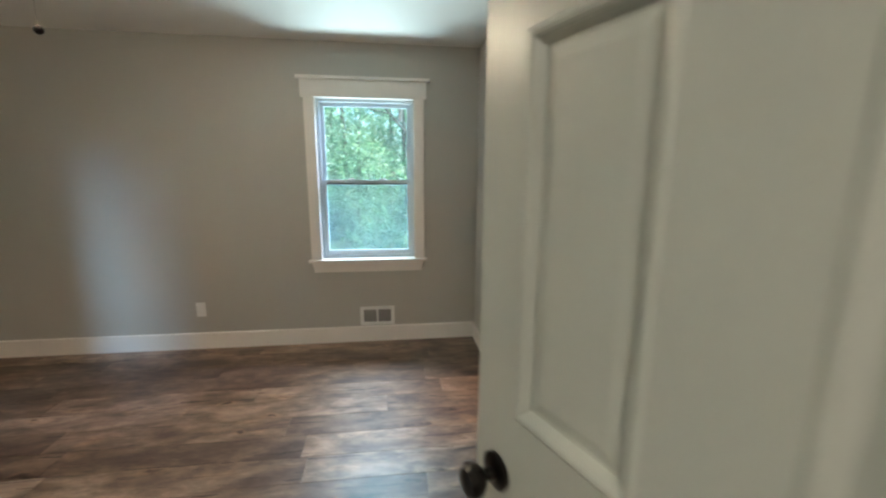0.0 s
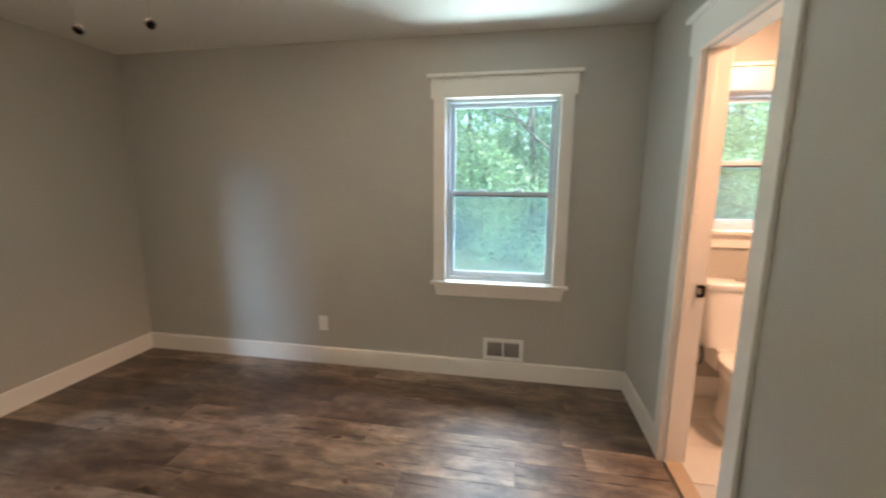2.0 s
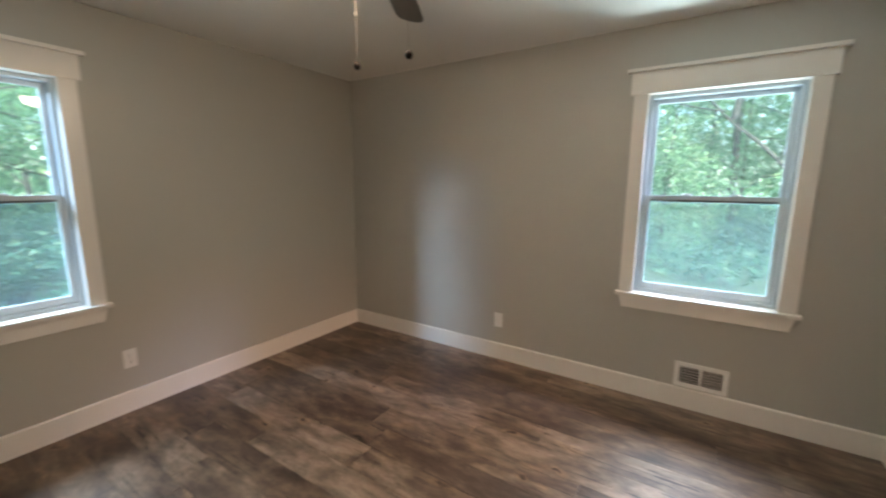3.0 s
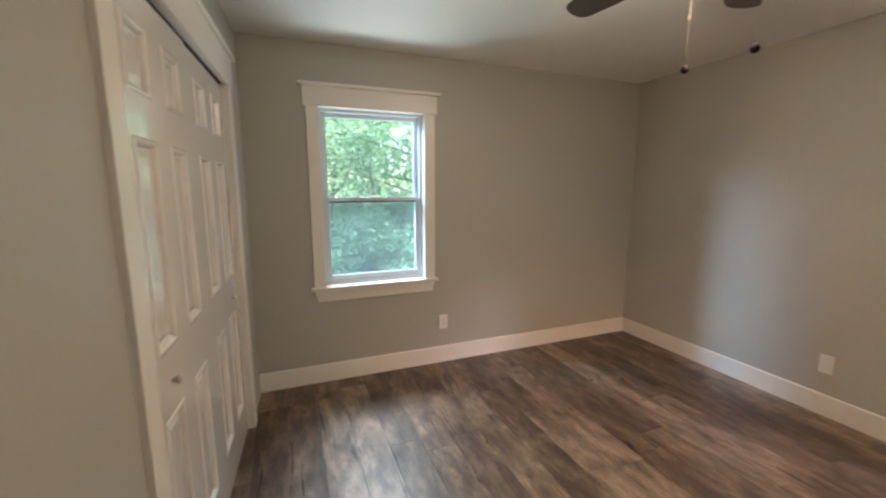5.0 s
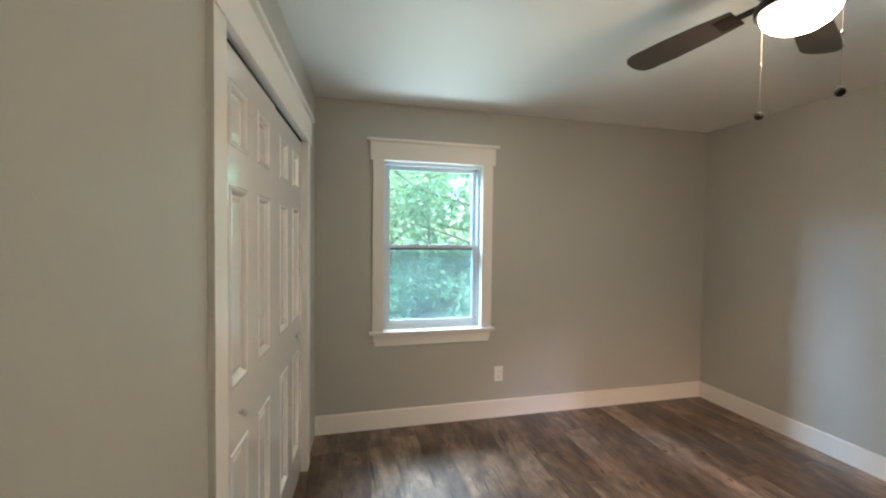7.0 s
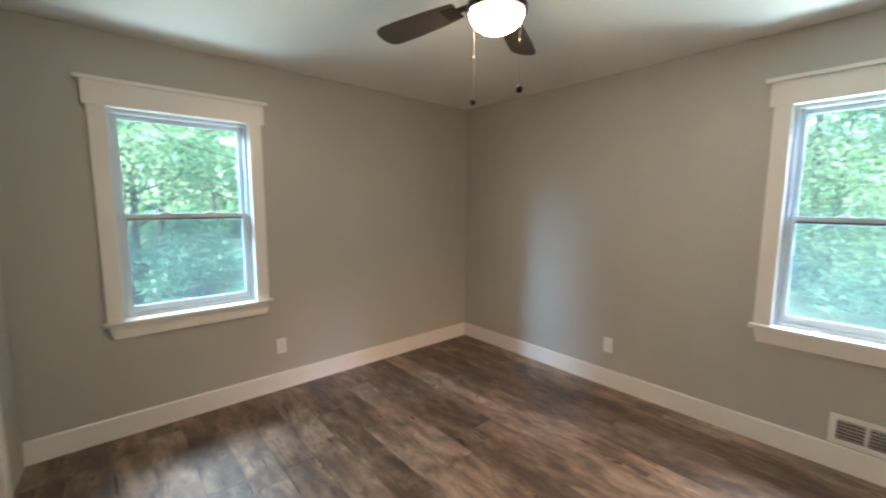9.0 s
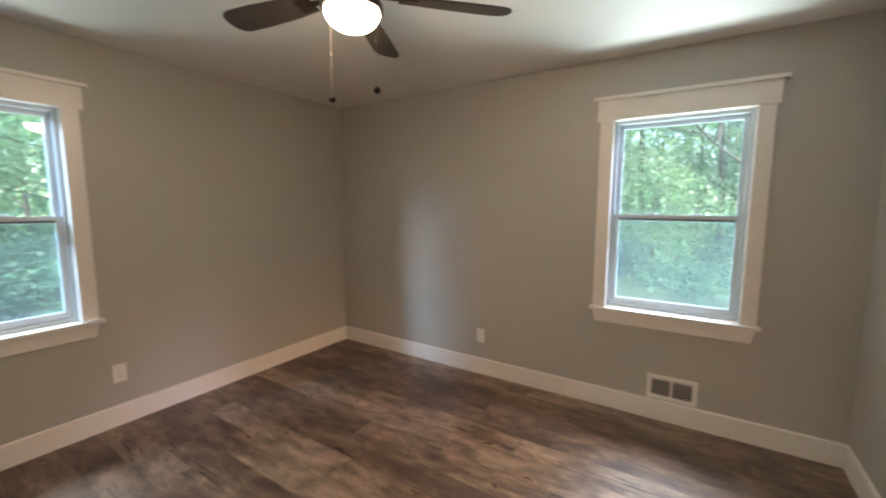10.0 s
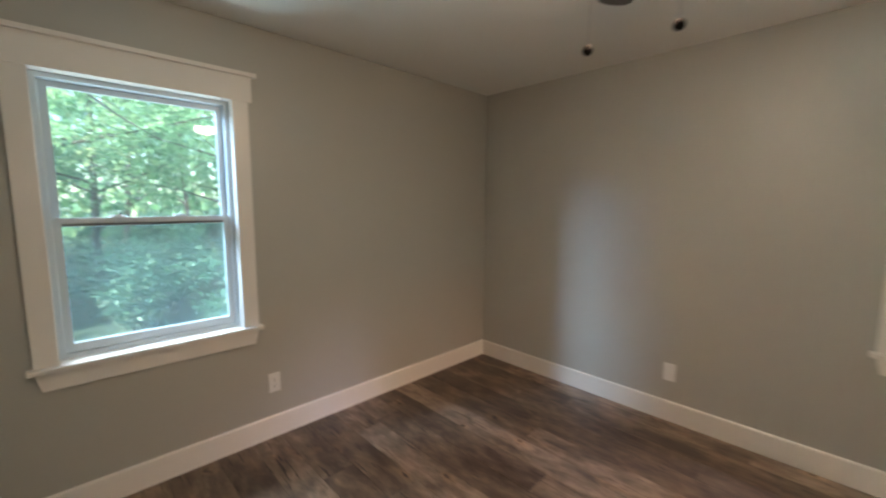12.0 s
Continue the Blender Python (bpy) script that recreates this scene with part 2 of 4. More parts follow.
BLACK = material("matt_black_metal", (0.012, 0.011, 0.010), 0.28, metal=0.6, mottle=0.1, scale=30)
BRONZE = material("dark_bronze_metal", (0.030, 0.022, 0.018), 0.38, metal=0.7, mottle=0.1, scale=20)
BLADE = material("dark_espresso_blade", (0.045, 0.036, 0.030), 0.42, mottle=0.15, scale=9, bump=0.1)
NICKEL = material("brushed_nickel", (0.55, 0.52, 0.48), 0.30, metal=1.0, mottle=0.05, scale=40)
GREY_METAL = material("dark_grey_metallic", (0.13, 0.14, 0.16), 0.32, metal=0.8, mottle=0.05, scale=20)
CORD = material("thin_grey_cord", (0.16, 0.14, 0.12), 0.8, spec=0.2)
BEAD = material("beaded_chain", (0.06, 0.05, 0.04), 0.6)
BALL = material("dark_turned_wood", (0.010, 0.006, 0.005), 0.9, spec=0.1)
# Near-black that paints the shade inside slots, the duct and the closet gap.
DARK = material("shaded_opening_black", (0.012, 0.011, 0.010), 0.8, mottle=0.1, scale=5)
PORCELAIN = material("white_porcelain", (0.80, 0.79, 0.76), 0.12, mottle=0.01, scale=3, coat=0.5)
TILE = material("pale_marble_tile", (0.62, 0.60, 0.57), 0.25, mottle=0.12, scale=3.5)
GROUT = material("light_grout", (0.50, 0.48, 0.45), 0.8, mottle=0.08, scale=20)
THRESH = material("wood_threshold", (0.42, 0.30, 0.20), 0.45, mottle=0.12, scale=14, bump=0.1)
PLANK = plank_material()
SUBFLOOR = material("dark_joint_floor", (0.03, 0.022, 0.017), 0.7, mottle=0.1, scale=6)
GLASS = glass_material("window_glass", (0.88, 0.97, 0.97), veil=0.085)
SCREEN = screen_material("insect_screen")
GLOW = emitter("lit_frosted_glass", (1.0, 0.77, 0.55), FAN_LIGHT)
BARK = material("grey_bark", (0.075, 0.066, 0.055), 0.85, mottle=0.3, scale=4, bump=0.6, bump_scale=18)
LEAF = leaf_material("maple_leaves", (0.05, 0.14, 0.08), (0.22, 0.42, 0.22), (0.68, 0.72, 0.42))
# The bushes' mid green is lowered: woodland shade is put into their colour.
BUSH = leaf_material("shaded_understory_leaves", (0.05, 0.14, 0.10), (0.11, 0.25, 0.17), (0.42, 0.50, 0.33))
GROUND = material("forest_floor", (0.055, 0.085, 0.045), 0.95, mottle=0.5, scale=1.2, bump=0.8, bump_scale=6)
SIDING = material("pale_siding", (0.60, 0.60, 0.58), 0.6, mottle=0.05, scale=2)


# ---- mesh helpers ----
def box(bm, x0, x1, y0, y1, z0, z1, bevel=0.0, m=None):
    r = bmesh.ops.create_cube(bm, size=1.0)
    vs = r["verts"]
    mm = Matrix.Translation(((x0 + x1) / 2, (y0 + y1) / 2, (z0 + z1) / 2)) @ Matrix.Diagonal((abs(x1 - x0), abs(y1 - y0), abs(z1 - z0), 1))
    bmesh.ops.transform(bm, matrix=(m @ mm) if m else mm, verts=vs)
    if bevel:
        es = list({e for v in vs for e in v.link_edges})
        bmesh.ops.bevel(bm, geom=es, offset=bevel, segments=2, profile=0.7, affect="EDGES")
    return bm


def boxes(*dims, bevel=0.0):
    bm = bmesh.new()
    for d in dims:
        box(bm, *d, bevel=bevel)
    return bm


def ring_surface(bm, rings, cap0=True, cap1=True):
    """A skin over a list of closed rings of points, each of the same count."""
    loops = [[bm.verts.new(p) for p in ring] for ring in rings]
    n = len(loops[0])
    for a, b in zip(loops, loops[1:]):
        for i in range(n):
            bm.faces.new((a[i], a[(i + 1) % n], b[(i + 1) % n], b[i]))
    if cap0:
        bm.faces.new(list(reversed(loops[0])))
    if cap1:
        bm.faces.new(loops[-1])
    return bm


def lathe(profile, n=32, center=(0, 0, 0), axis="z", cap0=True, cap1=True):
    """Turned shape: profile is a list of (radius, height)."""
    bm = bmesh.new()
    rings = []
    for r, h in profile:
        ring = []
        for i in range(n):
            a = 2 * math.pi * i / n
            p = Vector((r * math.cos(a), r * math.sin(a), h))
            if axis == "y":
                p = Vector((p.x, p.z, p.y))
            if axis == "x":
                p = Vector((p.z, p.x, p.y))
            ring.append(p + Vector(center))
        rings.append(ring)
    ring_surface(bm, rings, cap0, cap1)
    bmesh.ops.recalc_face_normals(bm, faces=bm.faces)
    return bm


def oval(cx, cy, rx, ry, z, n=28, power=2.4):
    pts = []
    for i in range(n):
        a = 2 * math.pi * i / n
        c, s = math.cos(a), math.sin(a)
        pts.append((cx + rx * math.copysign(abs(c) ** (2 / power), c), cy + ry * math.copysign(abs(s) ** (2 / power), s), z))
    return pts


def part(name, bm, mat, parent=None, label="", smooth=False, m=None):
    if isinstance(bm, bmesh.types.BMesh):
        me = bpy.data.meshes.new(name)
        if smooth:
            for f in bm.faces:
                f.smooth = True
        bm.to_mesh(me)
        bm.free()
        me.materials.append(mat)
        if smooth:
            me.set_sharp_from_angle(angle=radians(38))
    else:
        me = bm
    ob = new(name, me)
    ob.parent = parent
    if m is not None:
        ob.matrix_basis = m
    if label:
        ob["label"] = label
    return ob


def base(name, m, label="", category="", group="", kind=""):
    ob = new(name)
    ob.empty_display_size = 0.1
    ob.matrix_basis = m
    return tagged(ob, label, category, group, kind)


def wall_boxes(x0, x1, y0, y1, z1, hole=None, along="x"):
    """Boxes of a wall with one opening (a0, a1, za, zb) along it."""
    if not hole:
        return [(x0, x1, y0, y1, 0, z1)]
    a0, a1, za, zb = hole
    out = []
    if along == "x":
        out += [(x0, a0, y0, y1, 0, z1), (a1, x1, y0, y1, 0, z1), (a0, a1, y0, y1, zb, z1)]
        if za > 0:
            out.append((a0, a1, y0, y1, 0, za))
    else:
        out += [(x0, x1, y0, a0, 0, z1), (x0, x1, a1, y1, 0, z1), (x0, x1, a0, a1, zb, z1)]
        if za > 0:
            out.append((x0, x1, a0, a1, 0, za))
    return out


# ---- the shell ----
H = CEIL - 0.002
hole_n = (WIN_N - WIN_HALF - 0.012, WIN_N + WIN_HALF + 0.012, WIN_Z0 - 0.022, WIN_Z1 + 0.022)
hole_w = (WIN_W - WIN_HALF - 0.012, WIN_W + WIN_HALF + 0.012, WIN_Z0 - 0.022, WIN_Z1 + 0.012)
BWX, BWH, BWZ0, BWZ1 = 0.86, 0.30, 1.165, 2.02
hole_b = (BWX - BWH - 0.012, BWX + BWH + 0.012, BWZ0 - 0.022, BWZ1 + 0.012)
tagged(part("wall_north", boxes(*wall_boxes(WALL_W - EXT, WALL_E + INT, WALL_N, WALL_N + EXT, H, hole_n)), PAINT), "warm grey satin painted bedroom wall with a window", kind="structure")
tagged(part("wall_bathroom_north", boxes(*wall_boxes(WALL_E + INT, BATH_E + EXT, WALL_N, WALL_N + EXT, H, hole_b)), PAINT), "warm grey painted bathroom wall with a small window", kind="structure")
tagged(part("wall_west", boxes(*wall_boxes(WALL_W - EXT, WALL_W, -0.6, WALL_N, H, hole_w, "y")), PAINT), "warm grey satin painted bedroom wall with a window", kind="structure")
tagged(part("wall_east", boxes(*wall_boxes(WALL_E, WALL_E + INT, -0.6, WALL_N, H, (BD_Y0 - 0.02, BD_Y1 + 0.02, 0, BD_TOP + 0.02), "y")), PAINT), "warm grey painted wall with the bathroom doorway", kind="structure")
tagged(part("wall_bathroom_east", boxes((BATH_E, BATH_E + EXT, BATH_S, WALL_N, 0, H)), PAINT), "warm grey painted bathroom wall", kind="structure")
tagged(part("wall_bathroom_south", boxes((WALL_E + INT, BATH_E + EXT, BATH_S - INT, BATH_S, 0, H)), PAINT), "warm grey painted bathroom wall", kind="structure")
closet = pose(CL_X, CL_Y, 0, 0, 0, CL_TURN)
cw = base("wall_closet", closet, "warm grey painted wall with the closet opening", kind="structure")
for dims in ((CL_L + 0.02, 0.79, -INT, 0, 0, H), (-1.868, CL_R - 0.02, -INT, 0, 0, H), (CL_R - 0.02, CL_L + 0.02, -INT, 0, CL_TOP + 0.02, H)):
    part("wall_section", boxes(dims), PAINT, cw)
HINGE, LATCH = Vector((-0.12, 0.545)), Vector((-0.423, 1.322))
ED0, ED1 = -0.97, -0.105
tagged(part("wall_entry", boxes((-1.135, ED0, 0.40, 0.52, 0, H), (ED1, WALL_E - 0.001, 0.40, 0.52, 0, H), (ED0, ED1, 0.40, 0.52, 2.06, H)), PAINT), "warm grey painted wall with the entry doorway", kind="structure")
tagged(part("wall_hall", boxes((-1.6, WALL_E, -1.30, -1.18, 0, H), (-1.72, -1.6, -1.18, 0.30, 0, H), (WALL_E, WALL_E + INT, -1.30, -0.6, 0, H)), PAINT), "warm grey painted hallway wall", kind="structure")
tagged(part("wall_closet_back", boxes((WALL_W, -1.75, -0.6, -0.5, 0, H)), PAINT), "warm grey painted closet back wall", kind="structure")
tagged(part("ceiling", boxes((WALL_W - EXT, BATH_E + EXT, -1.3, WALL_N + EXT, CEIL, CEIL + 0.12)), CEILING), "smooth white painted ceiling", kind="structure")


# ---- window ----
def window(name, m, half, z0, z1, label, screen=True):
    """A double-hung white vinyl window; local x along the wall, y outward, z up from the floor."""
    w = base(name, m, label, kind="structure")
    c = 0.083
    for s in (-1, 1):
        a, b = sorted((s * half, s * (half + c)))
        part("window_casing", boxes((a, b, -0.018, 0, z0, z1), bevel=0.0015), TRIM, w)
    part("window_header", boxes((-half - c - 0.02, half + c + 0.02, -0.023, 0, z1, z1 + 0.133), bevel=0.0015), TRIM, w)
    part("window_cap", boxes((-half - c - 0.045, half + c + 0.045, -0.040, 0, z1 + 0.133, z1 + 0.155), bevel=0.002), TRIM, w)
    part("window_sill", boxes((-half - c - 0.020, half + c + 0.020, -0.046, -0.0005, z0 - 0.022, z0), (-half, half, -0.0005, 0.055, z0 - 0.022, z0), bevel=0.0015), TRIM, w)
    bm = bmesh.new()
    t, bt = half + c, half + c - 0.022
    za, zb = z0 - 0.022, z0 - 0.108
    ring0 = [(-t, 0, za), (t, 0, za), (t, -0.018, za), (-t, -0.018, za)]
    ring1 = [(-bt, 0, zb), (bt, 0, zb), (bt, -0.018, zb), (-bt, -0.018, zb)]
    ring_surface(bm, [ring0, ring1])
    bmesh.ops.recalc_face_normals(bm, faces=bm.faces)
    part("window_apron", bm, TRIM, w)
    part("jamb_liner", boxes((-half - 0.010, -half, 0, 0.14, z0, z1), (half, half + 0.010, 0, 0.14, z0, z1), (-half - 0.01, half + 0.01, 0, 0.14, z1, z1 + 0.010)), TRIM, w)
    f = 0.022
    part("window_frame", boxes((-half, -half + f, 0.05, 0.135, z0, z1), (half - f, half, 0.05, 0.135, z0, z1), (-half + f, half - f, 0.05, 0.135, z1 - f, z1), (-half + f, half - f, 0.055, 0.135, z0, z0 + f)), VINYL, w)
    zm = (z0 + z1) / 2 - 0.013
    r, i = 0.030, half - f - 0.001

    def sash(nm, ya, yb, za, zb, top, bottom):
        s_ = part(nm, boxes((-i, -i + r, ya, yb, za, zb), (i - r, i, ya, yb, za, zb), (-i + r, i - r, ya, yb, zb - top, zb), (-i + r, i - r, ya, yb, za, za + bottom), bevel=0.0012), VINYL, w)
        p = part("pane", boxes((-i + r - 0.004, i - r + 0.004, (ya + yb) / 2 - 0.003, (ya + yb) / 2 + 0.003, za + bottom - 0.004, zb - top + 0.004)), GLASS, s_)
        p.visible_shadow = False
        return s_

    sash("upper_sash", 0.098, 0.122, zm - 0.018, z1 - f - 0.001, 0.028, 0.032)
    low = sash("lower_sash", 0.066, 0.092, z0 + f + 0.001, zm + 0.024, 0.040, 0.042)
    # Dark grey metallic strip just below the lower sash's top rail.
    part("sash_strip", boxes((-i + r + 0.002, i - r - 0.002, 0.064, 0.0665, zm + 0.024 - 0.038, zm + 0.024 - 0.026)), GREY_METAL, low, "dark grey metallic strip")
    for s in (-0.13, 0.13):
        bm = bmesh.new()
        ring_surface(bm, [oval(s * half / 0.385, 0.079, 0.034, 0.011, zm + 0.024, 16), oval(s * half / 0.385, 0.079, 0.028, 0.009, zm + 0.033, 16), oval(s * half / 0.385, 0.079, 0.012, 0.006, zm + 0.037, 16)])
        part("sash_lock", bm, VINYL, low, smooth=True)
    if screen:
        sc = part("insect_screen", boxes((-i + 0.01, i - 0.01, 0.129, 0.130, z0 + f, zm)), SCREEN, w, "fine insect screen with blue haze in its colour")
        sc.visible_shadow = False
    return w


window("window_1", pose(WIN_N, WALL_N, 0), WIN_HALF, WIN_Z0, WIN_Z1 + 0.010, "white double-hung vinyl window with wide white painted casing")
window("window_2", pose(WALL_W, WIN_W, 0, 0, 0, 90), WIN_HALF, WIN_Z0, WIN_Z1, "white double-hung vinyl window with wide white painted casing")
window("window_3", pose(BWX, WALL_N, 0), BWH, BWZ0, BWZ1, "small white double-hung window above the toilet")


# ---- baseboards ----
def baseboard(name, a, b, h=0.138, t=0.015):
    """A board against a wall from a to b (x, y); the room lies to the left of the way from a to b."""
    a, b = Vector(a), Vector(b)
    d = b - a
    ang = math.degrees(math.atan2(d.y, d.x))
    bm = bmesh.new()
    L = d.length
    sec = [(0, 0), (t, 0), (t, h - 0.006), (t - 0.005, h), (0, h)]
    ring_surface(bm, [[(0, y, z) for y, z in sec], [(L, y, z) for y, z in sec]])
    bmesh.ops.recalc_face_normals(bm, faces=bm.faces)
    ob = part(name, bm, TRIM, m=pose(a.x, a.y, 0.004, 0, 0, ang))
    return tagged(ob, "white painted baseboard along the wall", kind="structure")


baseboard("baseboard_north", (WALL_E, WALL_N), (WALL_W, WALL_N))
baseboard("baseboard_west", (WALL_W, WALL_N - 0.0155), (WALL_W, 0.575))
baseboard("baseboard_east", (WALL_E, BD_Y1 + 0.0905), (WALL_E, WALL_N - 0.0155))
baseboard("baseboard_east_near", (WALL_E, 0.536), (WALL_E, BD_Y0 - 0.0905))
baseboard("baseboard_entry", (-1.137, 0.52), (-1.09, 0.52))
bb = baseboard("baseboard_closet", (0, 0), (0.66, 0))
bb.matrix_basis = closet @ pose(CL_L + 0.093, 0, 0.004)
baseboard("baseboard_bathroom", (BATH_E, WALL_N), (WALL_E + INT, WALL_N), 0.15)
baseboard("baseboard_bathroom_east", (BATH_E, BATH_S), (BATH_E, WALL_N - 0.016), 0.15)


# ---- door casings ----
def door_casing(name, m, a, b, top, label, w=0.088, cap=0.022, depth=INT, stops=True):
    """Frame round an opening from a to b along local x; the room is on the -y side, the face at y = 0."""
    d = base(name, m, label, kind="structure")
    part("casing_board", boxes((a - w, a, -0.018, 0, 0.004, top), bevel=0.002), TRIM, d)
    part("casing_board", boxes((b, b + w, -0.018, 0, 0.004, top), bevel=0.002), TRIM, d)
    part("casing_header", boxes((a - w - 0.022, b + w + 0.022, -0.023, 0, top, top + 0.150), bevel=0.002), TRIM, d)
    part("casing_cap", boxes((a - w - 0.050, b + w + 0.050, -0.042, 0, top + 0.150, top + 0.150 + cap), bevel=0.002), TRIM, d)
    g = 0.006
    part("door_jamb", boxes((a - 0.019, a - g + 0.004, 0, depth, 0.004, top + g), (b + g - 0.004, b + 0.019, 0, depth, 0.004, top + g), (a - 0.019, b + 0.019, 0, depth, top + g, top + 0.019)), TRIM, d)
    if stops:
        part("door_stop", boxes((a - 0.002, a + 0.010, 0.014, 0.052, 0.004, top - 0.006), (b - 0.010, b + 0.002, 0.014, 0.052, 0.004, top - 0.006), (a - 0.002, b + 0.002, 0.014, 0.052, top - 0.006, top + 0.005), bevel=0.002), TRIM, d)
    return d


east_frame = pose(WALL_E, 0, 0, 0, 0, -90)     # local x runs to -y, local y to +x
bath_frame = door_casing("door_frame_bathroom", east_frame, -BD_Y1, -BD_Y0, BD_TOP, "white painted bathroom door frame with flat casing and capped header")
closet_frame = door_casing("door_frame_closet", closet @ pose(0, 0, 0, 0, 0, 180), -CL_L, -CL_R, CL_TOP, "white painted closet frame with flat casing and capped header", stops=False)
entry_frame = door_casing("door_frame_entry", pose(0, 0.52, 0, 0, 0, 180), -ED1 + 0.012, -ED0 - 0.012, 2.045, "white painted entry door frame")

# strike plate and threshold of the bathroom door
bm = boxes((0.074, 0.106, -0.0125, -0.0095, -0.032, 0.032), bevel=0.001)
box(bm, 0.104, 0.114, -0.014, -0.003, -0.027, 0.027, bevel=0.002)
sp = part("strike_plate", bm, BLACK, bath_frame, "small black metal strike plate", m=pose(-BD_Y1, 0, 0.945, 0, 0, 90))
bm = boxes((0.080, 0.092, -0.0132, -0.0122, -0.014, 0.014))
part("latch_hole", bm, NICKEL, sp)


# ---- panelled door leaf ----
def leaf_body(width, height, thick, cols, rows, both=True):
    """A moulded door: flat slab with stepped, sloping panel fields sunk in both faces. cols and rows: spans of the panels."""
    bm = bmesh.new()
    sides = ((0.0, 1), (thick, -1)) if both else ((0.0, 1),)
    xs = sorted({0.0, width, *[v for c in cols for v in c]})
    zs = sorted({0.0, height, *[v for r in rows for v in r]})

    def quad(pts, flip):
        vs = [bm.verts.new(p) for p in pts]
        bm.faces.new(vs if not flip else list(reversed(vs)))

    for y, s in sides:
        for xa, xb in zip(xs, xs[1:]):
            for za, zb in zip(zs, zs[1:]):
                if (xa, xb) in cols and (za, zb) in rows:
                    steps = [(0, 0), (0.002, -0.0018), (0.005, -0.0034), (0.009, -0.0040), (0.013, -0.0030), (0.016, -0.0008), (0.019, 0.0030), (0.022, 0.0080), (0.0245, 0.0130), (0.026, 0.0138), (0.030, 0.0138), (0.034, 0.0130), (0.048, 0.0086), (0.052, 0.0080)]
                    for (i0, d0), (i1, d1) in zip(steps, steps[1:]):
                        o = [(xa + i0, y + s * d0, za + i0), (xb - i0, y + s * d0, za + i0), (xb - i0, y + s * d0, zb - i0), (xa + i0, y + s * d0, zb - i0)]
                        n = [(xa + i1, y + s * d1, za + i1), (xb - i1, y + s * d1, za + i1), (xb - i1, y + s * d1, zb - i1), (xa + i1, y + s * d1, zb - i1)]
                        for j in range(4):
                            quad([o[j], o[(j + 1) % 4], n[(j + 1) % 4], n[j]], s < 0)
                    i1, d1 = steps[-1]
                    quad([(xa + i1, y + s * d1, za + i1), (xb - i1, y + s * d1, za + i1), (xb - i1, y + s * d1, zb - i1), (xa + i1, y + s * d1, zb - i1)], s < 0)
                else:
                    quad([(xa, y, za), (xb, y, za), (xb, y, zb), (xa, y, zb)], s < 0)
    for z, f in ((0, True), (height, False)):
        quad([(0, 0, z), (width, 0, z), (width, thick, z), (0, thick, z)], f)
    for x, f in ((0, False), (width, True)):
        quad([(x, 0, 0), (x, 0, height), (x, thick, height), (x, thick, 0)], f)
    if not both:
        quad([(0, thick, 0), (width, thick, 0), (width, thick, height), (0, thick, height)], True)
    bmesh.ops.remove_doubles(bm, verts=bm.verts, dist=0.0001)
    bmesh.ops.recalc_face_normals(bm, faces=bm.faces)
    return bm


ROWS6 = [(0.20, 0.775), (0.970, 1.585), (1.70, 1.895)]


# closet: two six-panel leaves
lw = 0.672
for x0, y0, kx in ((CL_L - 0.004 - lw, -0.014, lw - 0.190), (CL_R + 0.003, -0.020, 0.190)):
    cd = base("closet_door", closet @ pose(x0, y0, 0.016), "closed white six-panel sliding closet door with small nickel knob", "closet door", "closet doors")
    bm = leaf_body(lw, 1.990, 0.032, [(0.105, 0.275), (lw - 0.275, lw - 0.105)], ROWS6, True)
    bmesh.ops.transform(bm, matrix=Matrix.Translation((0, -0.032, 0)), verts=bm.verts)
    part("panelled_slab", bm, DOORPAINT, cd)
    part("knob", lathe([(0.007, 0.0), (0.006, 0.008), (0.012, 0.012), (0.014, 0.018), (0.011, 0.023), (0.004, 0.025)], 20, (kx, 0, 0.872), "y"), NICKEL, cd, "small round nickel knob", smooth=True)
# Near-black strip over the doors paints the shade of the gap there.
tagged(part("closet_gap_track", boxes((CL_R + 0.006, CL_L - 0.006, -0.060, -0.016, CL_TOP - 0.004, CL_TOP + 0.004)), DARK, m=closet), "closet door track darkened as the shaded gap over the doors", kind="structure")

# entry door, open
ddir = LATCH - HINGE
DW = ddir.length
entry = base("entry_door", pose(HINGE.x, HINGE.y, 0.014, 0, 0, math.degrees(math.atan2(ddir.y, ddir.x))), "open white painted six-panel entry door with black round knobs", "door", kind="structure")
dcols = [(DW - 0.655, DW - 0.440), (DW - 0.312, DW - 0.097)]
slab = leaf_body(DW, 2.02, 0.035, dcols, [(0.22, 0.80), (1.045, 1.62), (1.72, 1.90)], True)
bmesh.ops.transform(slab, matrix=Matrix.Translation((0, -0.035, 0)), verts=slab.verts)
part("panelled_slab", slab, SHADED_DOORPAINT, entry)
for s in (1, -1):
    off = 0.0 if s > 0 else -0.035
    prof = [(0.033, 0.0), (0.033, 0.006), (0.026, 0.010), (0.012, 0.012), (0.011, 0.028), (0.020, 0.034), (0.028, 0.044), (0.029, 0.054), (0.022, 0.064), (0.008, 0.067)]
    part("door_knob", lathe([(r, h * s) for r, h in prof], 28, (DW - 0.062, off, 0.925), "y"), BLACK, entry, "glossy black round door knob with a round rose", smooth=True)
part("latch_plate", boxes((DW - 0.001, DW + 0.002, -0.030, -0.005, 0.885, 0.945), bevel=0.0008), BLACK, entry, "black latch plate")
for z in (0.25, 1.0, 1.78):
    part("hinge", lathe([(0.006, -0.045), (0.006, 0.045)], 12, (-0.004, 0.004, z)), BLACK, entry, "black door hinge")


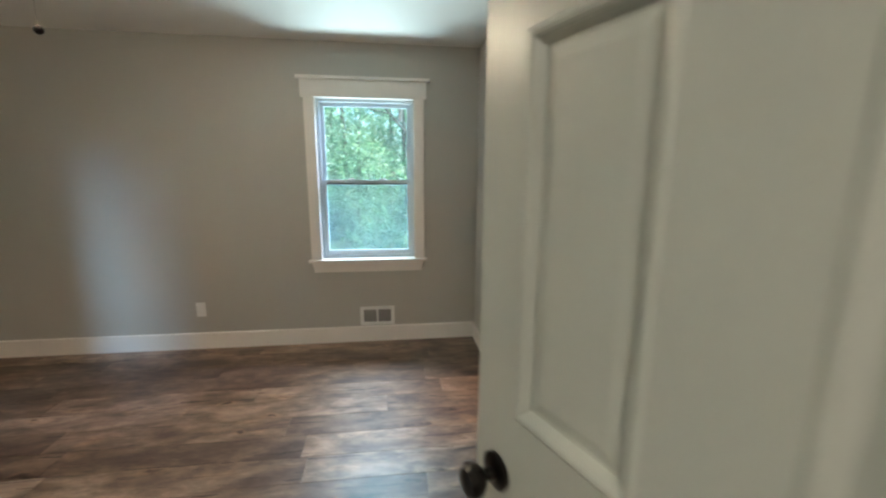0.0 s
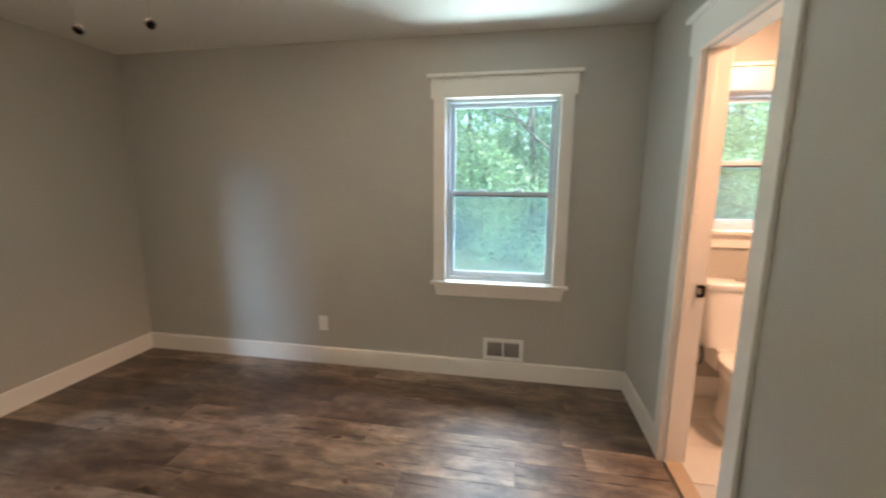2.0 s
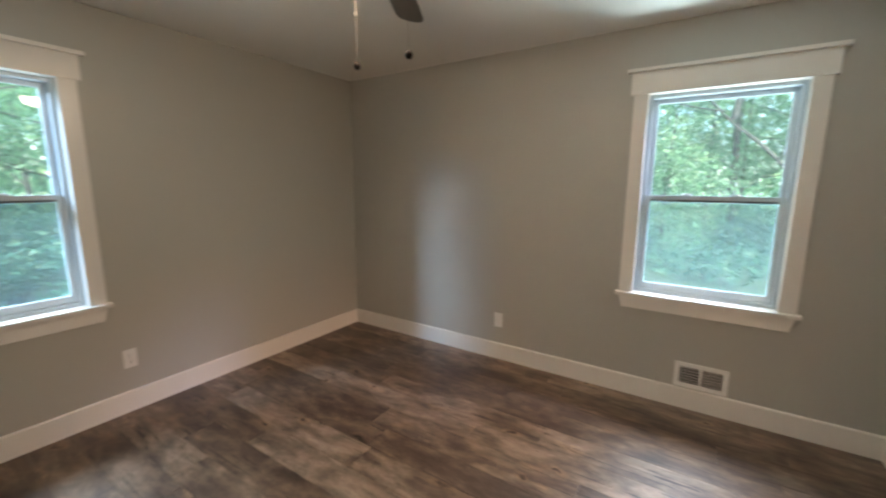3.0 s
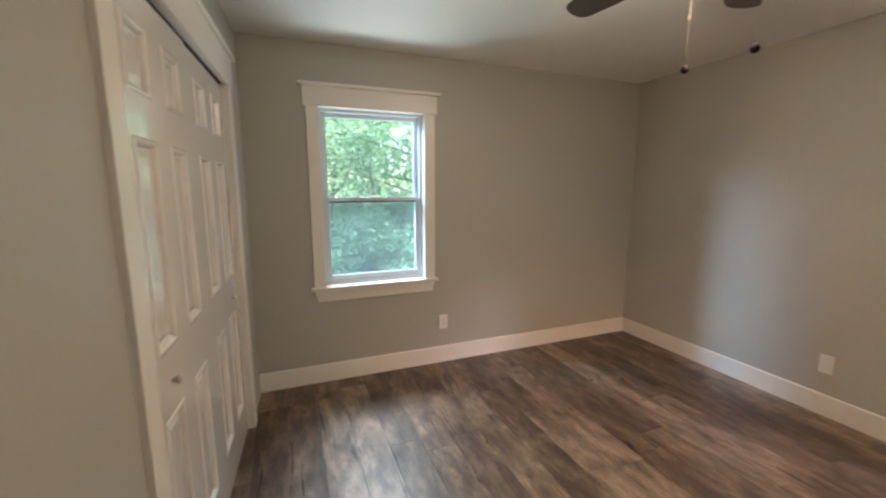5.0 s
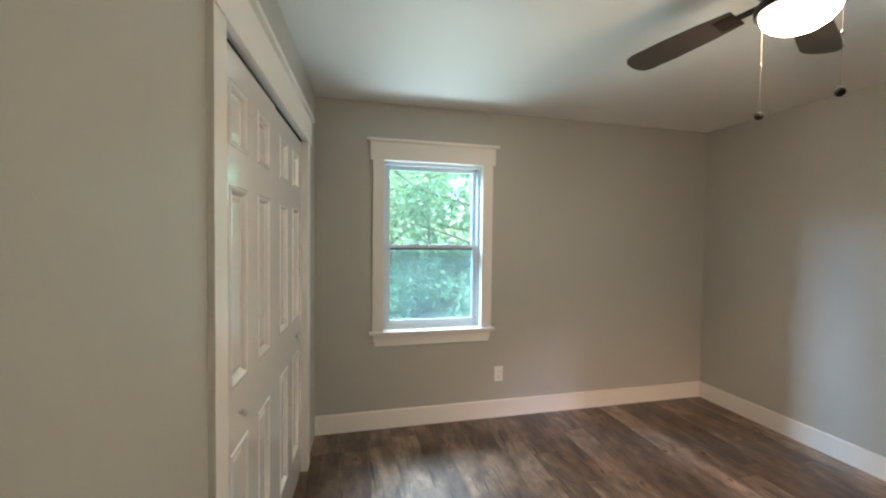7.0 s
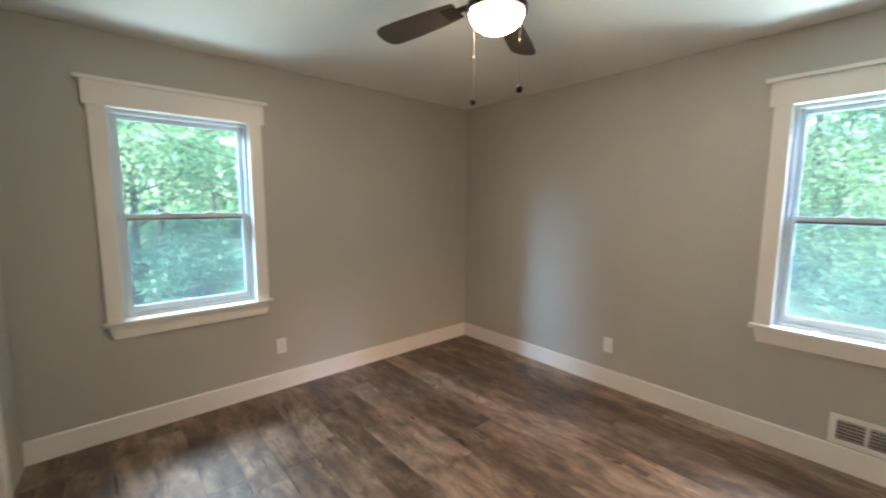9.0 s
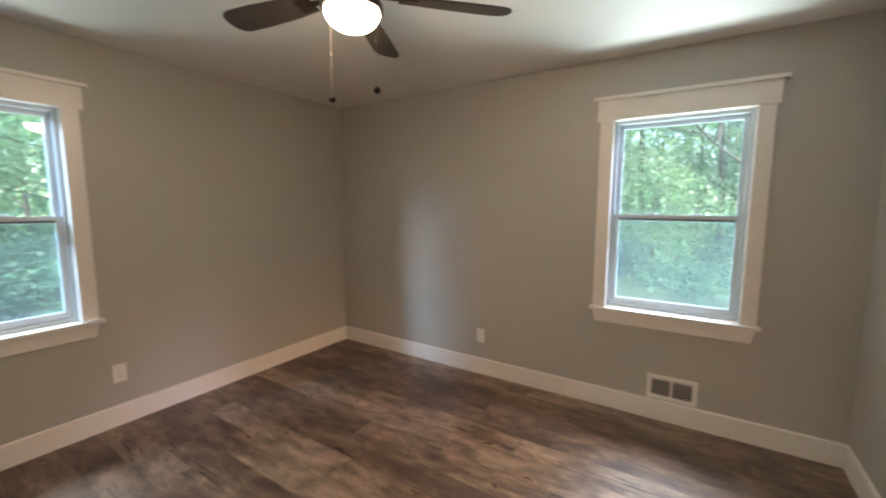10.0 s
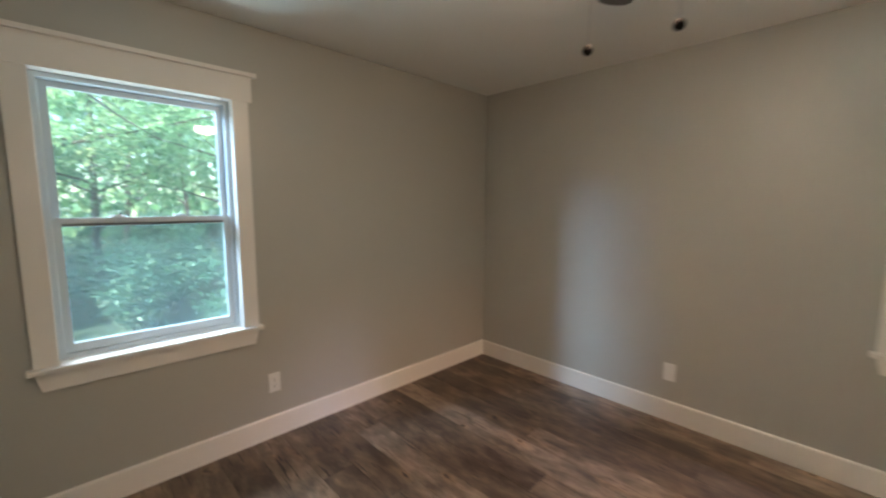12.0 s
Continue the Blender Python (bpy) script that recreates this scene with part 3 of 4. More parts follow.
# ---- wall plates, register ----
def outlet(m, blank, label):
    o = base("outlet" if not blank else "blank_wall_plate", m, label, "electrical outlet" if not blank else "wall plate")
    bm = boxes((-0.036, 0.036, -0.006, 0, -0.060, 0.060), bevel=0.003)
    part("cover_plate", bm, PLASTIC, o)
    if not blank:
        for z in (-0.020, 0.020):
            bm = bmesh.new()
            ring_surface(bm, [[(p[0], -0.0060, p[1]) for p in [(q[0], q[1] + z) for q in oval(0, 0, 0.0165, 0.0145, 0, 20, 3)]], [(p[0], -0.0078, p[1]) for p in [(q[0], q[1] + z) for q in oval(0, 0, 0.0158, 0.0138, 0, 20, 3)]]])
            bmesh.ops.recalc_face_normals(bm, faces=bm.faces)
            r = part("receptacle", bm, PLASTIC, o)
            # Raised boxes; the depth of the slots is only their dark colour.
            part("slots", boxes((-0.0075, -0.0055, -0.0085, -0.0075, z - 0.001, z + 0.008), (0.0055, 0.0075, -0.0085, -0.0075, z - 0.001, z + 0.008), (-0.002, 0.002, -0.0085, -0.0075, z - 0.010, z - 0.006)), DARK, r)
        part("screw", lathe([(0.003, -0.0060), (0.003, -0.0072)], 10, (0, 0, 0), "y"), NICKEL, o)
    else:
        for z in (-0.042, 0.042):
            part("screw", lathe([(0.003, -0.0060), (0.003, -0.0072)], 10, (0, 0, z), "y"), PLASTIC, o)
    return o


outlet(pose(-2.156, WALL_N, 0.342), True, "white blank wall plate low on the grey wall")
outlet(pose(WALL_W, 1.999, 0.354, 0, 0, 90), False, "white duplex outlet with cover plate on the grey wall")

VX0, VX1, VZ0, VZ1 = -0.872, -0.578, 0.152, 0.318
vent = base("wall_register", pose((VX0 + VX1) / 2, WALL_N, (VZ0 + VZ1) / 2), "white metal wall register with upright louvres above the baseboard", "air vent")
hx, hz = (VX1 - VX0) / 2, (VZ1 - VZ0) / 2
part("register_frame", boxes((-hx, hx, -0.010, 0, hz - 0.026, hz), (-hx, hx, -0.010, 0, -hz, -hz + 0.026), (-hx, -hx + 0.030, -0.010, 0, -hz + 0.026, hz - 0.026), (hx - 0.030, hx, -0.010, 0, -hz + 0.026, hz - 0.026), (-0.008, 0.008, -0.009, 0, -hz + 0.026, hz - 0.026), bevel=0.0015), PLASTIC, vent)
# Flat near-black plate behind the louvres, coloured like a duct in shade.
part("register_back", boxes((-hx + 0.028, hx - 0.028, -0.0022, -0.0006, -hz + 0.024, hz - 0.024)), DARK, vent, "near-black plate painted as the shaded duct opening")
for side in (-1, 1):
    a, b = (-hx + 0.031, -0.009) if side < 0 else (0.009, hx - 0.031)
    for i in range(10):
        x = a + (b - a) * (i + 0.5) / 10
        bm = bmesh.new()
        box(bm, -0.0006, 0.0006, -0.0024, 0.0024, -hz + 0.026, hz - 0.026, m=pose(x, -0.0066, 0, 0, 0, 14 * side))
        part("louvre", bm, PLASTIC, vent)
    for i in range(6):
        z = -hz + 0.026 + (2 * hz - 0.052) * (i + 0.5) / 6
        part("vane", boxes((a - 0.002, b + 0.002, -0.0042, -0.0030, z - 0.0022, z + 0.0030)), NICKEL, vent, "grey metal vane")
part("damper_lever", boxes((hx - 0.020, hx - 0.015, -0.018, -0.010, -0.018, 0.004), bevel=0.001), PLASTIC, vent)

# ---- ceiling fan ----
fx, fy = FAN
fan = base("ceiling_fan", pose(fx, fy, CEIL), "dark bronze ceiling fan with five blades and lit glass bowl", "ceiling fan")
part("canopy", lathe([(0.075, 0.0), (0.075, -0.02), (0.060, -0.045), (0.030, -0.055)], 32), BRONZE, fan, smooth=True)
part("motor_housing", lathe([(0.03, -0.050), (0.10, -0.060), (0.128, -0.085), (0.130, -0.125), (0.112, -0.150), (0.085, -0.158)], 40), BRONZE, fan, smooth=True)
part("light_fitter", lathe([(0.07, -0.156), (0.082, -0.180), (0.112, -0.194), (0.120, -0.208), (0.120, -0.226), (0.116, -0.231), (0.107, -0.231)], 40), BRONZE, fan, smooth=True)
part("glass_bowl", lathe([(0.106, -0.226), (0.105, -0.236), (0.098, -0.256), (0.083, -0.275), (0.060, -0.290), (0.032, -0.299), (0.010, -0.301)], 48), GLOW, fan, "glowing frosted white glass bowl", smooth=True)
for i in range(5):
    ang = 190 + 72 * i
    rot = pose(0, 0, -0.165, 0, 0, ang)
    pts_n = 12
    bm = bmesh.new()
    outline = [(0.19, -0.045), (0.30, -0.058), (0.47, -0.068), (0.60, -0.069), (0.630, -0.060), (0.648, -0.040), (0.655, -0.014), (0.655, 0.014), (0.648, 0.040), (0.630, 0.060), (0.60, 0.069), (0.47, 0.068), (0.30, 0.058), (0.19, 0.045)]
    ring_surface(bm, [[(x, y, -0.003) for x, y in outline], [(x, y, 0.003) for x, y in outline]])
    bmesh.ops.recalc_face_normals(bm, faces=bm.faces)
    bl = part("blade", bm, BLADE, fan, "dark fan blade with rounded tip", m=rot @ pose(0, 0, 0, 12, 0, 0))
    bm = boxes((0.10, 0.20, -0.014, 0.014, -0.004, 0.001), (0.185, 0.26, -0.034, 0.034, -0.0075, -0.0035), bevel=0.001)
    part("blade_iron", bm, BRONZE, fan, m=rot @ pose(0, 0, 0, 12, 0, 0))


def chain_mesh(z0, z1):
    """Small beads strung on a wire from z0 up to z1."""
    prof, z = [], z0
    while z < z1:
        prof += [(0.0004, z), (0.0011, z + 0.0013), (0.0011, z + 0.0025), (0.0004, z + 0.0038)]
        z += 0.0050
    return lathe(prof, 6)


for bx, by, bz in ((-1.943, 2.221, 1.895), (-1.723, 2.247, 1.905)):
    x, y, z = bx - fx, by - fy, bz - CEIL
    ch = part("pull_chain", chain_mesh(z + 0.175, -0.205), BEAD, fan, "fine beaded metal pull chain", m=pose(x, y, 0))
    part("cord", lathe([(0.0005, z + 0.014), (0.0005, z + 0.175)], 6), CORD, ch, "thin grey cord")
    part("chain_connector", lathe([(0.0015, z + 0.170), (0.0032, z + 0.173), (0.0032, z + 0.181), (0.0015, z + 0.184)], 10), BEAD, ch)
    part("pull_ball", lathe([(0.003, z + 0.015), (0.009, z + 0.011), (0.0130, z + 0.005), (0.0142, z), (0.0130, z - 0.006), (0.009, z - 0.011), (0.003, z - 0.014)], 20), BALL, ch, "dark wooden pull ball", smooth=True)

# ---- bathroom ----
TX, TY = 0.725, WALL_N
toilet = base("toilet", pose(TX, TY, 0.006), "white porcelain two-piece toilet under the bathroom window", "toilet")
tank = bmesh.new()
ring_surface(tank, [oval(0, -0.125, 0.185, 0.085, 0.435, 32, 6), oval(0, -0.125, 0.205, 0.095, 0.52, 32, 6), oval(0, -0.125, 0.215, 0.100, 0.80, 32, 6), oval(0, -0.125, 0.216, 0.101, 0.815, 32, 6)])
bmesh.ops.recalc_face_normals(tank, faces=tank.faces)
tk = part("tank", tank, PORCELAIN, toilet, smooth=True)
lid = bmesh.new()
ring_surface(lid, [oval(0, -0.125, 0.222, 0.108, 0.816, 32, 6), oval(0, -0.125, 0.226, 0.112, 0.822, 32, 6), oval(0, -0.125, 0.226, 0.112, 0.848, 32, 6), oval(0, -0.125, 0.215, 0.102, 0.856, 32, 6)])
bmesh.ops.recalc_face_normals(lid, faces=lid.faces)
part("tank_lid", lid, PORCELAIN, tk, smooth=True)
part("flush_button", lathe([(0.026, 0.856), (0.026, 0.862), (0.022, 0.865)], 24, (0, -0.125, 0)), NICKEL, tk, "round chrome flush button", smooth=True)
bowl = bmesh.new()
ring_surface(bowl, [oval(0, -0.36, 0.115, 0.24, 0.0, 32, 2.6), oval(0, -0.36, 0.105, 0.22, 0.10, 32, 2.4), oval(0, -0.40, 0.120, 0.23, 0.22, 32, 2.3), oval(0, -0.45, 0.170, 0.255, 0.33, 32, 2.2), oval(0, -0.46, 0.182, 0.262, 0.385, 32, 2.2), oval(0, -0.46, 0.178, 0.258, 0.398, 32, 2.2)])
box(bowl, -0.13, 0.13, -0.24, -0.03, 0.30, 0.434, bevel=0.012)
bmesh.ops.recalc_face_normals(bowl, faces=bowl.faces)
part("bowl", bowl, PORCELAIN, toilet, smooth=True)
seat = bmesh.new()
ring_surface(seat, [oval(0, -0.455, 0.184, 0.262, 0.400, 32, 2.2), oval(0, -0.455, 0.187, 0.266, 0.408, 32, 2.2), oval(0, -0.455, 0.184, 0.262, 0.418, 32, 2.2)])
part("seat", seat, PORCELAIN, toilet, smooth=True)
lid2 = bmesh.new()
ring_surface(lid2, [oval(0, -0.453, 0.182, 0.262, 0.421, 32, 2.2), oval(0, -0.453, 0.186, 0.264, 0.428, 32, 2.2), oval(0, -0.453, 0.165, 0.24, 0.440, 32, 2.2)])
part("seat_lid", lid2, PORCELAIN, toilet, smooth=True)
valve = base("supply_valve", pose(0.50, WALL_N, 0.20), "chrome supply valve with a dark flexible hose behind the toilet", "valve")
part("valve_body", lathe([(0.022, 0.0), (0.022, -0.004), (0.008, -0.006), (0.008, -0.05), (0.016, -0.052), (0.016, -0.062)], 16, (0, 0, 0), "y"), NICKEL, valve, smooth=True)
hose = bmesh.new()
rings = []
for i in range(15):
    t = i / 14
    cx, cy, cz = 0.03 * math.sin(t * math.pi) * 1.2 + 0.09 * t, -0.045 - 0.03 * math.sin(t * math.pi), 0.19 * t
    rings.append([(cx + 0.006 * math.cos(a * math.pi / 4), cy + 0.006 * math.sin(a * math.pi / 4), cz) for a in range(8)])
ring_surface(hose, rings)
part("supply_hose", hose, BLACK, valve, "dark braided supply hose", smooth=True)

# ---- outdoors ----
gr = bmesh.new()
N = 24
vs = {}
for i in range(N + 1):
    for j in range(N + 1):
        x, y = (i / N - 0.5) * 2, (j / N - 0.5) * 2
        x, y = math.copysign(abs(x) ** 1.8, x) * 300, math.copysign(abs(y) ** 1.8, y) * 300
        d = math.hypot(x, y)
        z = -0.75 + (0 if d < 8 else 0.35 * noise.noise(Vector((x * 0.08, y * 0.08, 0))))
        vs[i, j] = gr.verts.new((x, y, z))
for i in range(N):
    for j in range(N):
        gr.faces.new((vs[i, j], vs[i + 1, j], vs[i + 1, j + 1], vs[i, j + 1]))
tagged(part("ground", gr, GROUND, smooth=True), "leafy brown and green forest floor", kind="structure")


def leaf_cloud(rng, clumps, per, size):
    """Vertices and faces of many small leaves in clumps."""
    co, fa = [], []
    for cx, cy, cz, cr in clumps:
        for _ in range(per):
            v = rng.normal(size=3)
            v *= cr * rng.uniform(0.35, 1.0) / np.linalg.norm(v)
            c = np.array((cx, cy, cz)) + v * (1, 1, 0.7)
            u = rng.normal(size=3) * (1, 1, 0.45)
            u /= np.linalg.norm(u)
            w = np.cross(u, rng.normal(size=3) * (0.5, 0.5, 1))
            w /= np.linalg.norm(w)
            s = size * rng.uniform(0.6, 1.4)
            k = len(co)
            co += [c - u * s, c + w * s * 0.45 - u * s * 0.2, c + u * s, c - w * s * 0.45 - u * s * 0.2]
            fa.append((k, k + 1, k + 2, k + 3))
    return co, fa


def mesh_from(name, co, fa, mat):
    me = bpy.data.meshes.new(name)
    me.from_pydata([tuple(c) for c in co], [], fa)
    me.materials.append(mat)
    return me


def limb(bm, a, b, r0, r1, bend, n=7, seg=6):
    a, b = Vector(a), Vector(b)
    d = (b - a).normalized()
    s = d.orthogonal().normalized()
    t = d.cross(s)
    rings = []
    for i in range(seg + 1):
        f = i / seg
        c = a.lerp(b, f) + s * bend * math.sin(f * math.pi) * (b - a).length
        r = r0 + (r1 - r0) * f
        rings.append([c + (s * math.cos(q * 2 * math.pi / n) + t * math.sin(q * 2 * math.pi / n)) * r for q in range(n)])
    ring_surface(bm, rings)
    return b


def tree(seed, height, label, low=0.16, count=15, per=330):
    rng = np.random.default_rng(seed)
    t = base("tree", pose(0, 0, 0), label, "tree", "woodland trees")
    bm = bmesh.new()
    top = (rng.uniform(-0.6, 0.6), rng.uniform(-0.6, 0.6), height * 0.9)
    limb(bm, (0, 0, -0.4), top, height * 0.008 + 0.01, 0.02, rng.uniform(-0.03, 0.03), 9, 9)
    clumps = []
    for i in range(count):
        f = rng.uniform(low, 0.95)
        a = rng.uniform(0, 2 * math.pi)
        L = height * (0.30 * (1.1 - f) + 0.08)
        s = Vector((0, 0, -0.4)).lerp(Vector(top), f)
        e = s + Vector((math.cos(a) * L, math.sin(a) * L, L * rng.uniform(0.15, 0.7)))
        limb(bm, s, e, 0.0035 * height * (1.05 - f) + 0.008, 0.004, rng.uniform(-0.12, 0.12), 5, 5)
        for g in (0.5, 0.75, 1.0):
            q = s.lerp(e, g)
            clumps.append((q.x + rng.normal() * 0.25, q.y + rng.normal() * 0.25, q.z + rng.normal() * 0.2, rng.uniform(0.6, 1.25)))
    part("trunk", bm, BARK, t, smooth=True)
    co, fa = leaf_cloud(rng, clumps, per, 0.05)
    part("crown", mesh_from("crown", co, fa, LEAF), LEAF, t)
    return t


def bush(seed, label):
    rng = np.random.default_rng(seed)
    t = base("bush", pose(0, 0, 0), label, "bush", "understory bushes")
    bm = bmesh.new()
    clumps = []
    for i in range(7):
        a = rng.uniform(0, 2 * math.pi)
        e = (math.cos(a) * rng.uniform(0.3, 0.9), math.sin(a) * rng.uniform(0.3, 0.9), rng.uniform(0.6, 1.6))
        limb(bm, (0, 0, -0.3), e, 0.014, 0.004, rng.uniform(-0.1, 0.1), 5, 4)
        clumps += [(*e, rng.uniform(0.3, 0.5)), (e[0] * 0.6, e[1] * 0.6, e[2] * 0.55, rng.uniform(0.25, 0.45))]
    part("stems", bm, BARK, t, smooth=True)
    co, fa = leaf_cloud(rng, clumps, 260, 0.045)
    part("foliage", mesh_from("foliage", co, fa, BUSH), BUSH, t)
    return t


trees = [tree(11, 11.0, "tall leafy green maple tree with a slim grey trunk"), tree(12, 8.5, "leafy green tree with low spreading limbs"), tree(13, 13.0, "tall broad green woodland tree with a grey trunk"), tree(14, 14.0, "slender pale-barked tree with a high leafy crown", 0.5, 10), tree(15, 12.0, "straight dark trunk with a high green crown", 0.45, 10)]
saplings = [tree(16, 4.6, "slim young maple with dense light green leaves", 0.12, 18, 240), tree(18, 5.6, "young leafy green tree with thin stems", 0.12, 20, 240)]
bushes = [bush(21, "dense green understory bush"), bush(22, "loose leafy green understory bush")]
rng = np.random.default_rng(5)


def plant(kinds, count, near, far, lo, hi, used):
    """Scatter copies in a fan of directions (degrees from +x) seen from the house."""
    n = 0
    for _ in range(count * 30):
        if n >= count:
            break
        a, d = radians(rng.uniform(lo, hi)), rng.uniform(near, far)
        x, y = -1.5 + math.cos(a) * d, 2.0 + math.sin(a) * d
        if any(math.hypot(x - u, y - v) < 1.5 for u, v in used) or (-6.2 < x < 4 and y < 6.6):
            continue
        used.append((x, y))
        m = pose(x, y, -0.75, 0, 0, rng.uniform(0, 360))
        src = kinds[n % len(kinds)]
        if not src.get("placed"):
            src["placed"] = 1
            src.matrix_basis = m
        else:
            copy_thing(src, m)
        n += 1


used = [(0.05, 15.5)]
plant(trees[:3], 20, 9.0, 22.0, 150, 207, used)
plant(saplings, 9, 12.0, 16.0, 55, 135, used)
plant(trees[:3], 24, 12.5, 24.0, 50, 150, used)
plant(trees[3:], 12, 14.0, 27.0, 50, 150, used)
plant(trees[3:], 7, 11.5, 15.5, 60, 125, used)
used2 = []
plant(bushes, 14, 6.0, 10.0, 158, 205, used2)
plant(bushes, 3, 8.5, 10.5, 60, 125, used2)
plant(bushes, 50, 10.5, 25.0, 52, 205, used2)
copy_thing(trees[4], pose(0.05, 15.5, -0.75, 4, -7, 40))
for s in trees + saplings + bushes:
    del s["placed"]


def limbed_tree(seed, label, runs, clumps, per, size):
    """A tree from its limbs (from, to, radius, radius, bend) and its clumps of leaves."""
    t = base("tree", pose(0, 0, 0), label, "tree", "woodland trees")
    bm = bmesh.new()
    for a, b, r0, r1, bend in runs:
        limb(bm, a, b, r0, r1, bend, 8, 7)
    part("trunk", bm, BARK, t, smooth=True)
    co, fa = leaf_cloud(np.random.default_rng(seed), clumps, per, size)
    part("crown", mesh_from("crown", co, fa, LEAF), LEAF, t)
    return t


# a grey trunk leaning across the view north, and a bough that hangs past the west window
limbed_tree(31, "pale grey forked trunk leaning between leafy trees",
            [((2.9, 13.2, -0.9), (0.2, 13.2, 2.45), 0.055, 0.042, 0.03), ((0.2, 13.2, 2.45), (-1.0, 13.1, 3.7), 0.042, 0.025, -0.05),
             ((-0.35, 13.15, 3.0), (-0.1, 13.3, 5.6), 0.075, 0.06, 0.03), ((-0.5, 13.1, 3.2), (-2.3, 12.9, 3.9), 0.02, 0.008, 0.10),
             ((0.6, 13.2, 2.0), (1.5, 13.0, 3.6), 0.03, 0.01, -0.08)],
            [(-0.1, 13.5, 6.0, 1.2), (-2.2, 13.0, 4.2, 0.6), (1.5, 13.0, 3.9, 0.8), (0.9, 12.9, 5.2, 0.9)], 300, 0.055)
limbed_tree(32, "leafy tree with a long bough hanging past the window",
            [((-7.7, -0.4, -0.9), (-7.6, -0.3, 4.6), 0.10, 0.05, 0.02), ((-7.6, -0.3, 3.1), (-7.5, 1.1, 3.02), 0.035, 0.022, 0.06),
             ((-7.5, 1.1, 3.02), (-7.5, 2.12, 2.22), 0.022, 0.007, -0.06), ((-7.5, 1.45, 2.75), (-7.4, 2.5, 2.95), 0.010, 0.004, 0.08)],
            [(-7.5, 0.6, 3.3, 0.55), (-7.4, 1.15, 3.15, 0.40), (-7.5, 1.6, 3.05, 0.34), (-7.5, 2.45, 3.05, 0.30), (-7.5, 1.25, 2.55, 0.22), (-7.6, -0.3, 4.8, 1.1), (-7.5, 2.05, 2.35, 0.14)], 150, 0.05)

# low undergrowth between the trunks
rng = np.random.default_rng(17)
spots = []
for _ in range(460):
    a, d = radians(rng.uniform(45, 212)), rng.uniform(9, 27)
    x, y = -1.5 + math.cos(a) * d, 2.0 + math.sin(a) * d
    if not (-6 < x < 4 and y < 6):
        spots.append((x, y, -0.55 + rng.uniform(0, 0.35), rng.uniform(0.5, 1.1)))
co, fa = leaf_cloud(rng, spots, 150, 0.06)
ug = part("undergrowth", mesh_from("undergrowth", co, fa, BUSH), BUSH)
tagged(ug, "low green leafy undergrowth on the forest floor", "undergrowth", kind="stuff")

# far woods: a ring of foliage that closes the view
co, fa = [], []
rng = np.random.default_rng(9)
for _ in range(36000):
    a = radians(rng.uniform(35, 220))
    d = rng.uniform(26, 38)
    z = -1 + 12.5 * rng.uniform(0, 1) ** 1.5
    c = np.array((-1.5 + math.cos(a) * d, 2 + math.sin(a) * d, z))
    u = rng.normal(size=3)
    u /= np.linalg.norm(u)
    w = np.cross(u, rng.normal(size=3))
    w /= np.linalg.norm(w)
    s = rng.uniform(0.16, 0.48)
    k = len(co)
    co += [c - u * s, c + w * s * 0.6, c + u * s, c - w * s * 0.6]
    fa.append((k, k + 1, k + 2, k + 3))
fw = part("far_foliage", mesh_from("far_foliage", co, fa, LEAF), LEAF)
tagged(fw, "dense green foliage of distant woods", "foliage", kind="stuff")

# ---- floor pieces ----
floor = base("floor", pose(0, 0, 0), "grey-brown wood-look vinyl plank floor", kind="structure")
part("underlay", boxes((WALL_W, WALL_E + 0.005, -0.5, WALL_N, -0.10, 0.0), (-1.75, WALL_E + 0.005, -1.18, -0.5, -0.10, 0.0)), SUBFLOOR, floor)
PW, PL = 0.180, 1.22
cache = {}


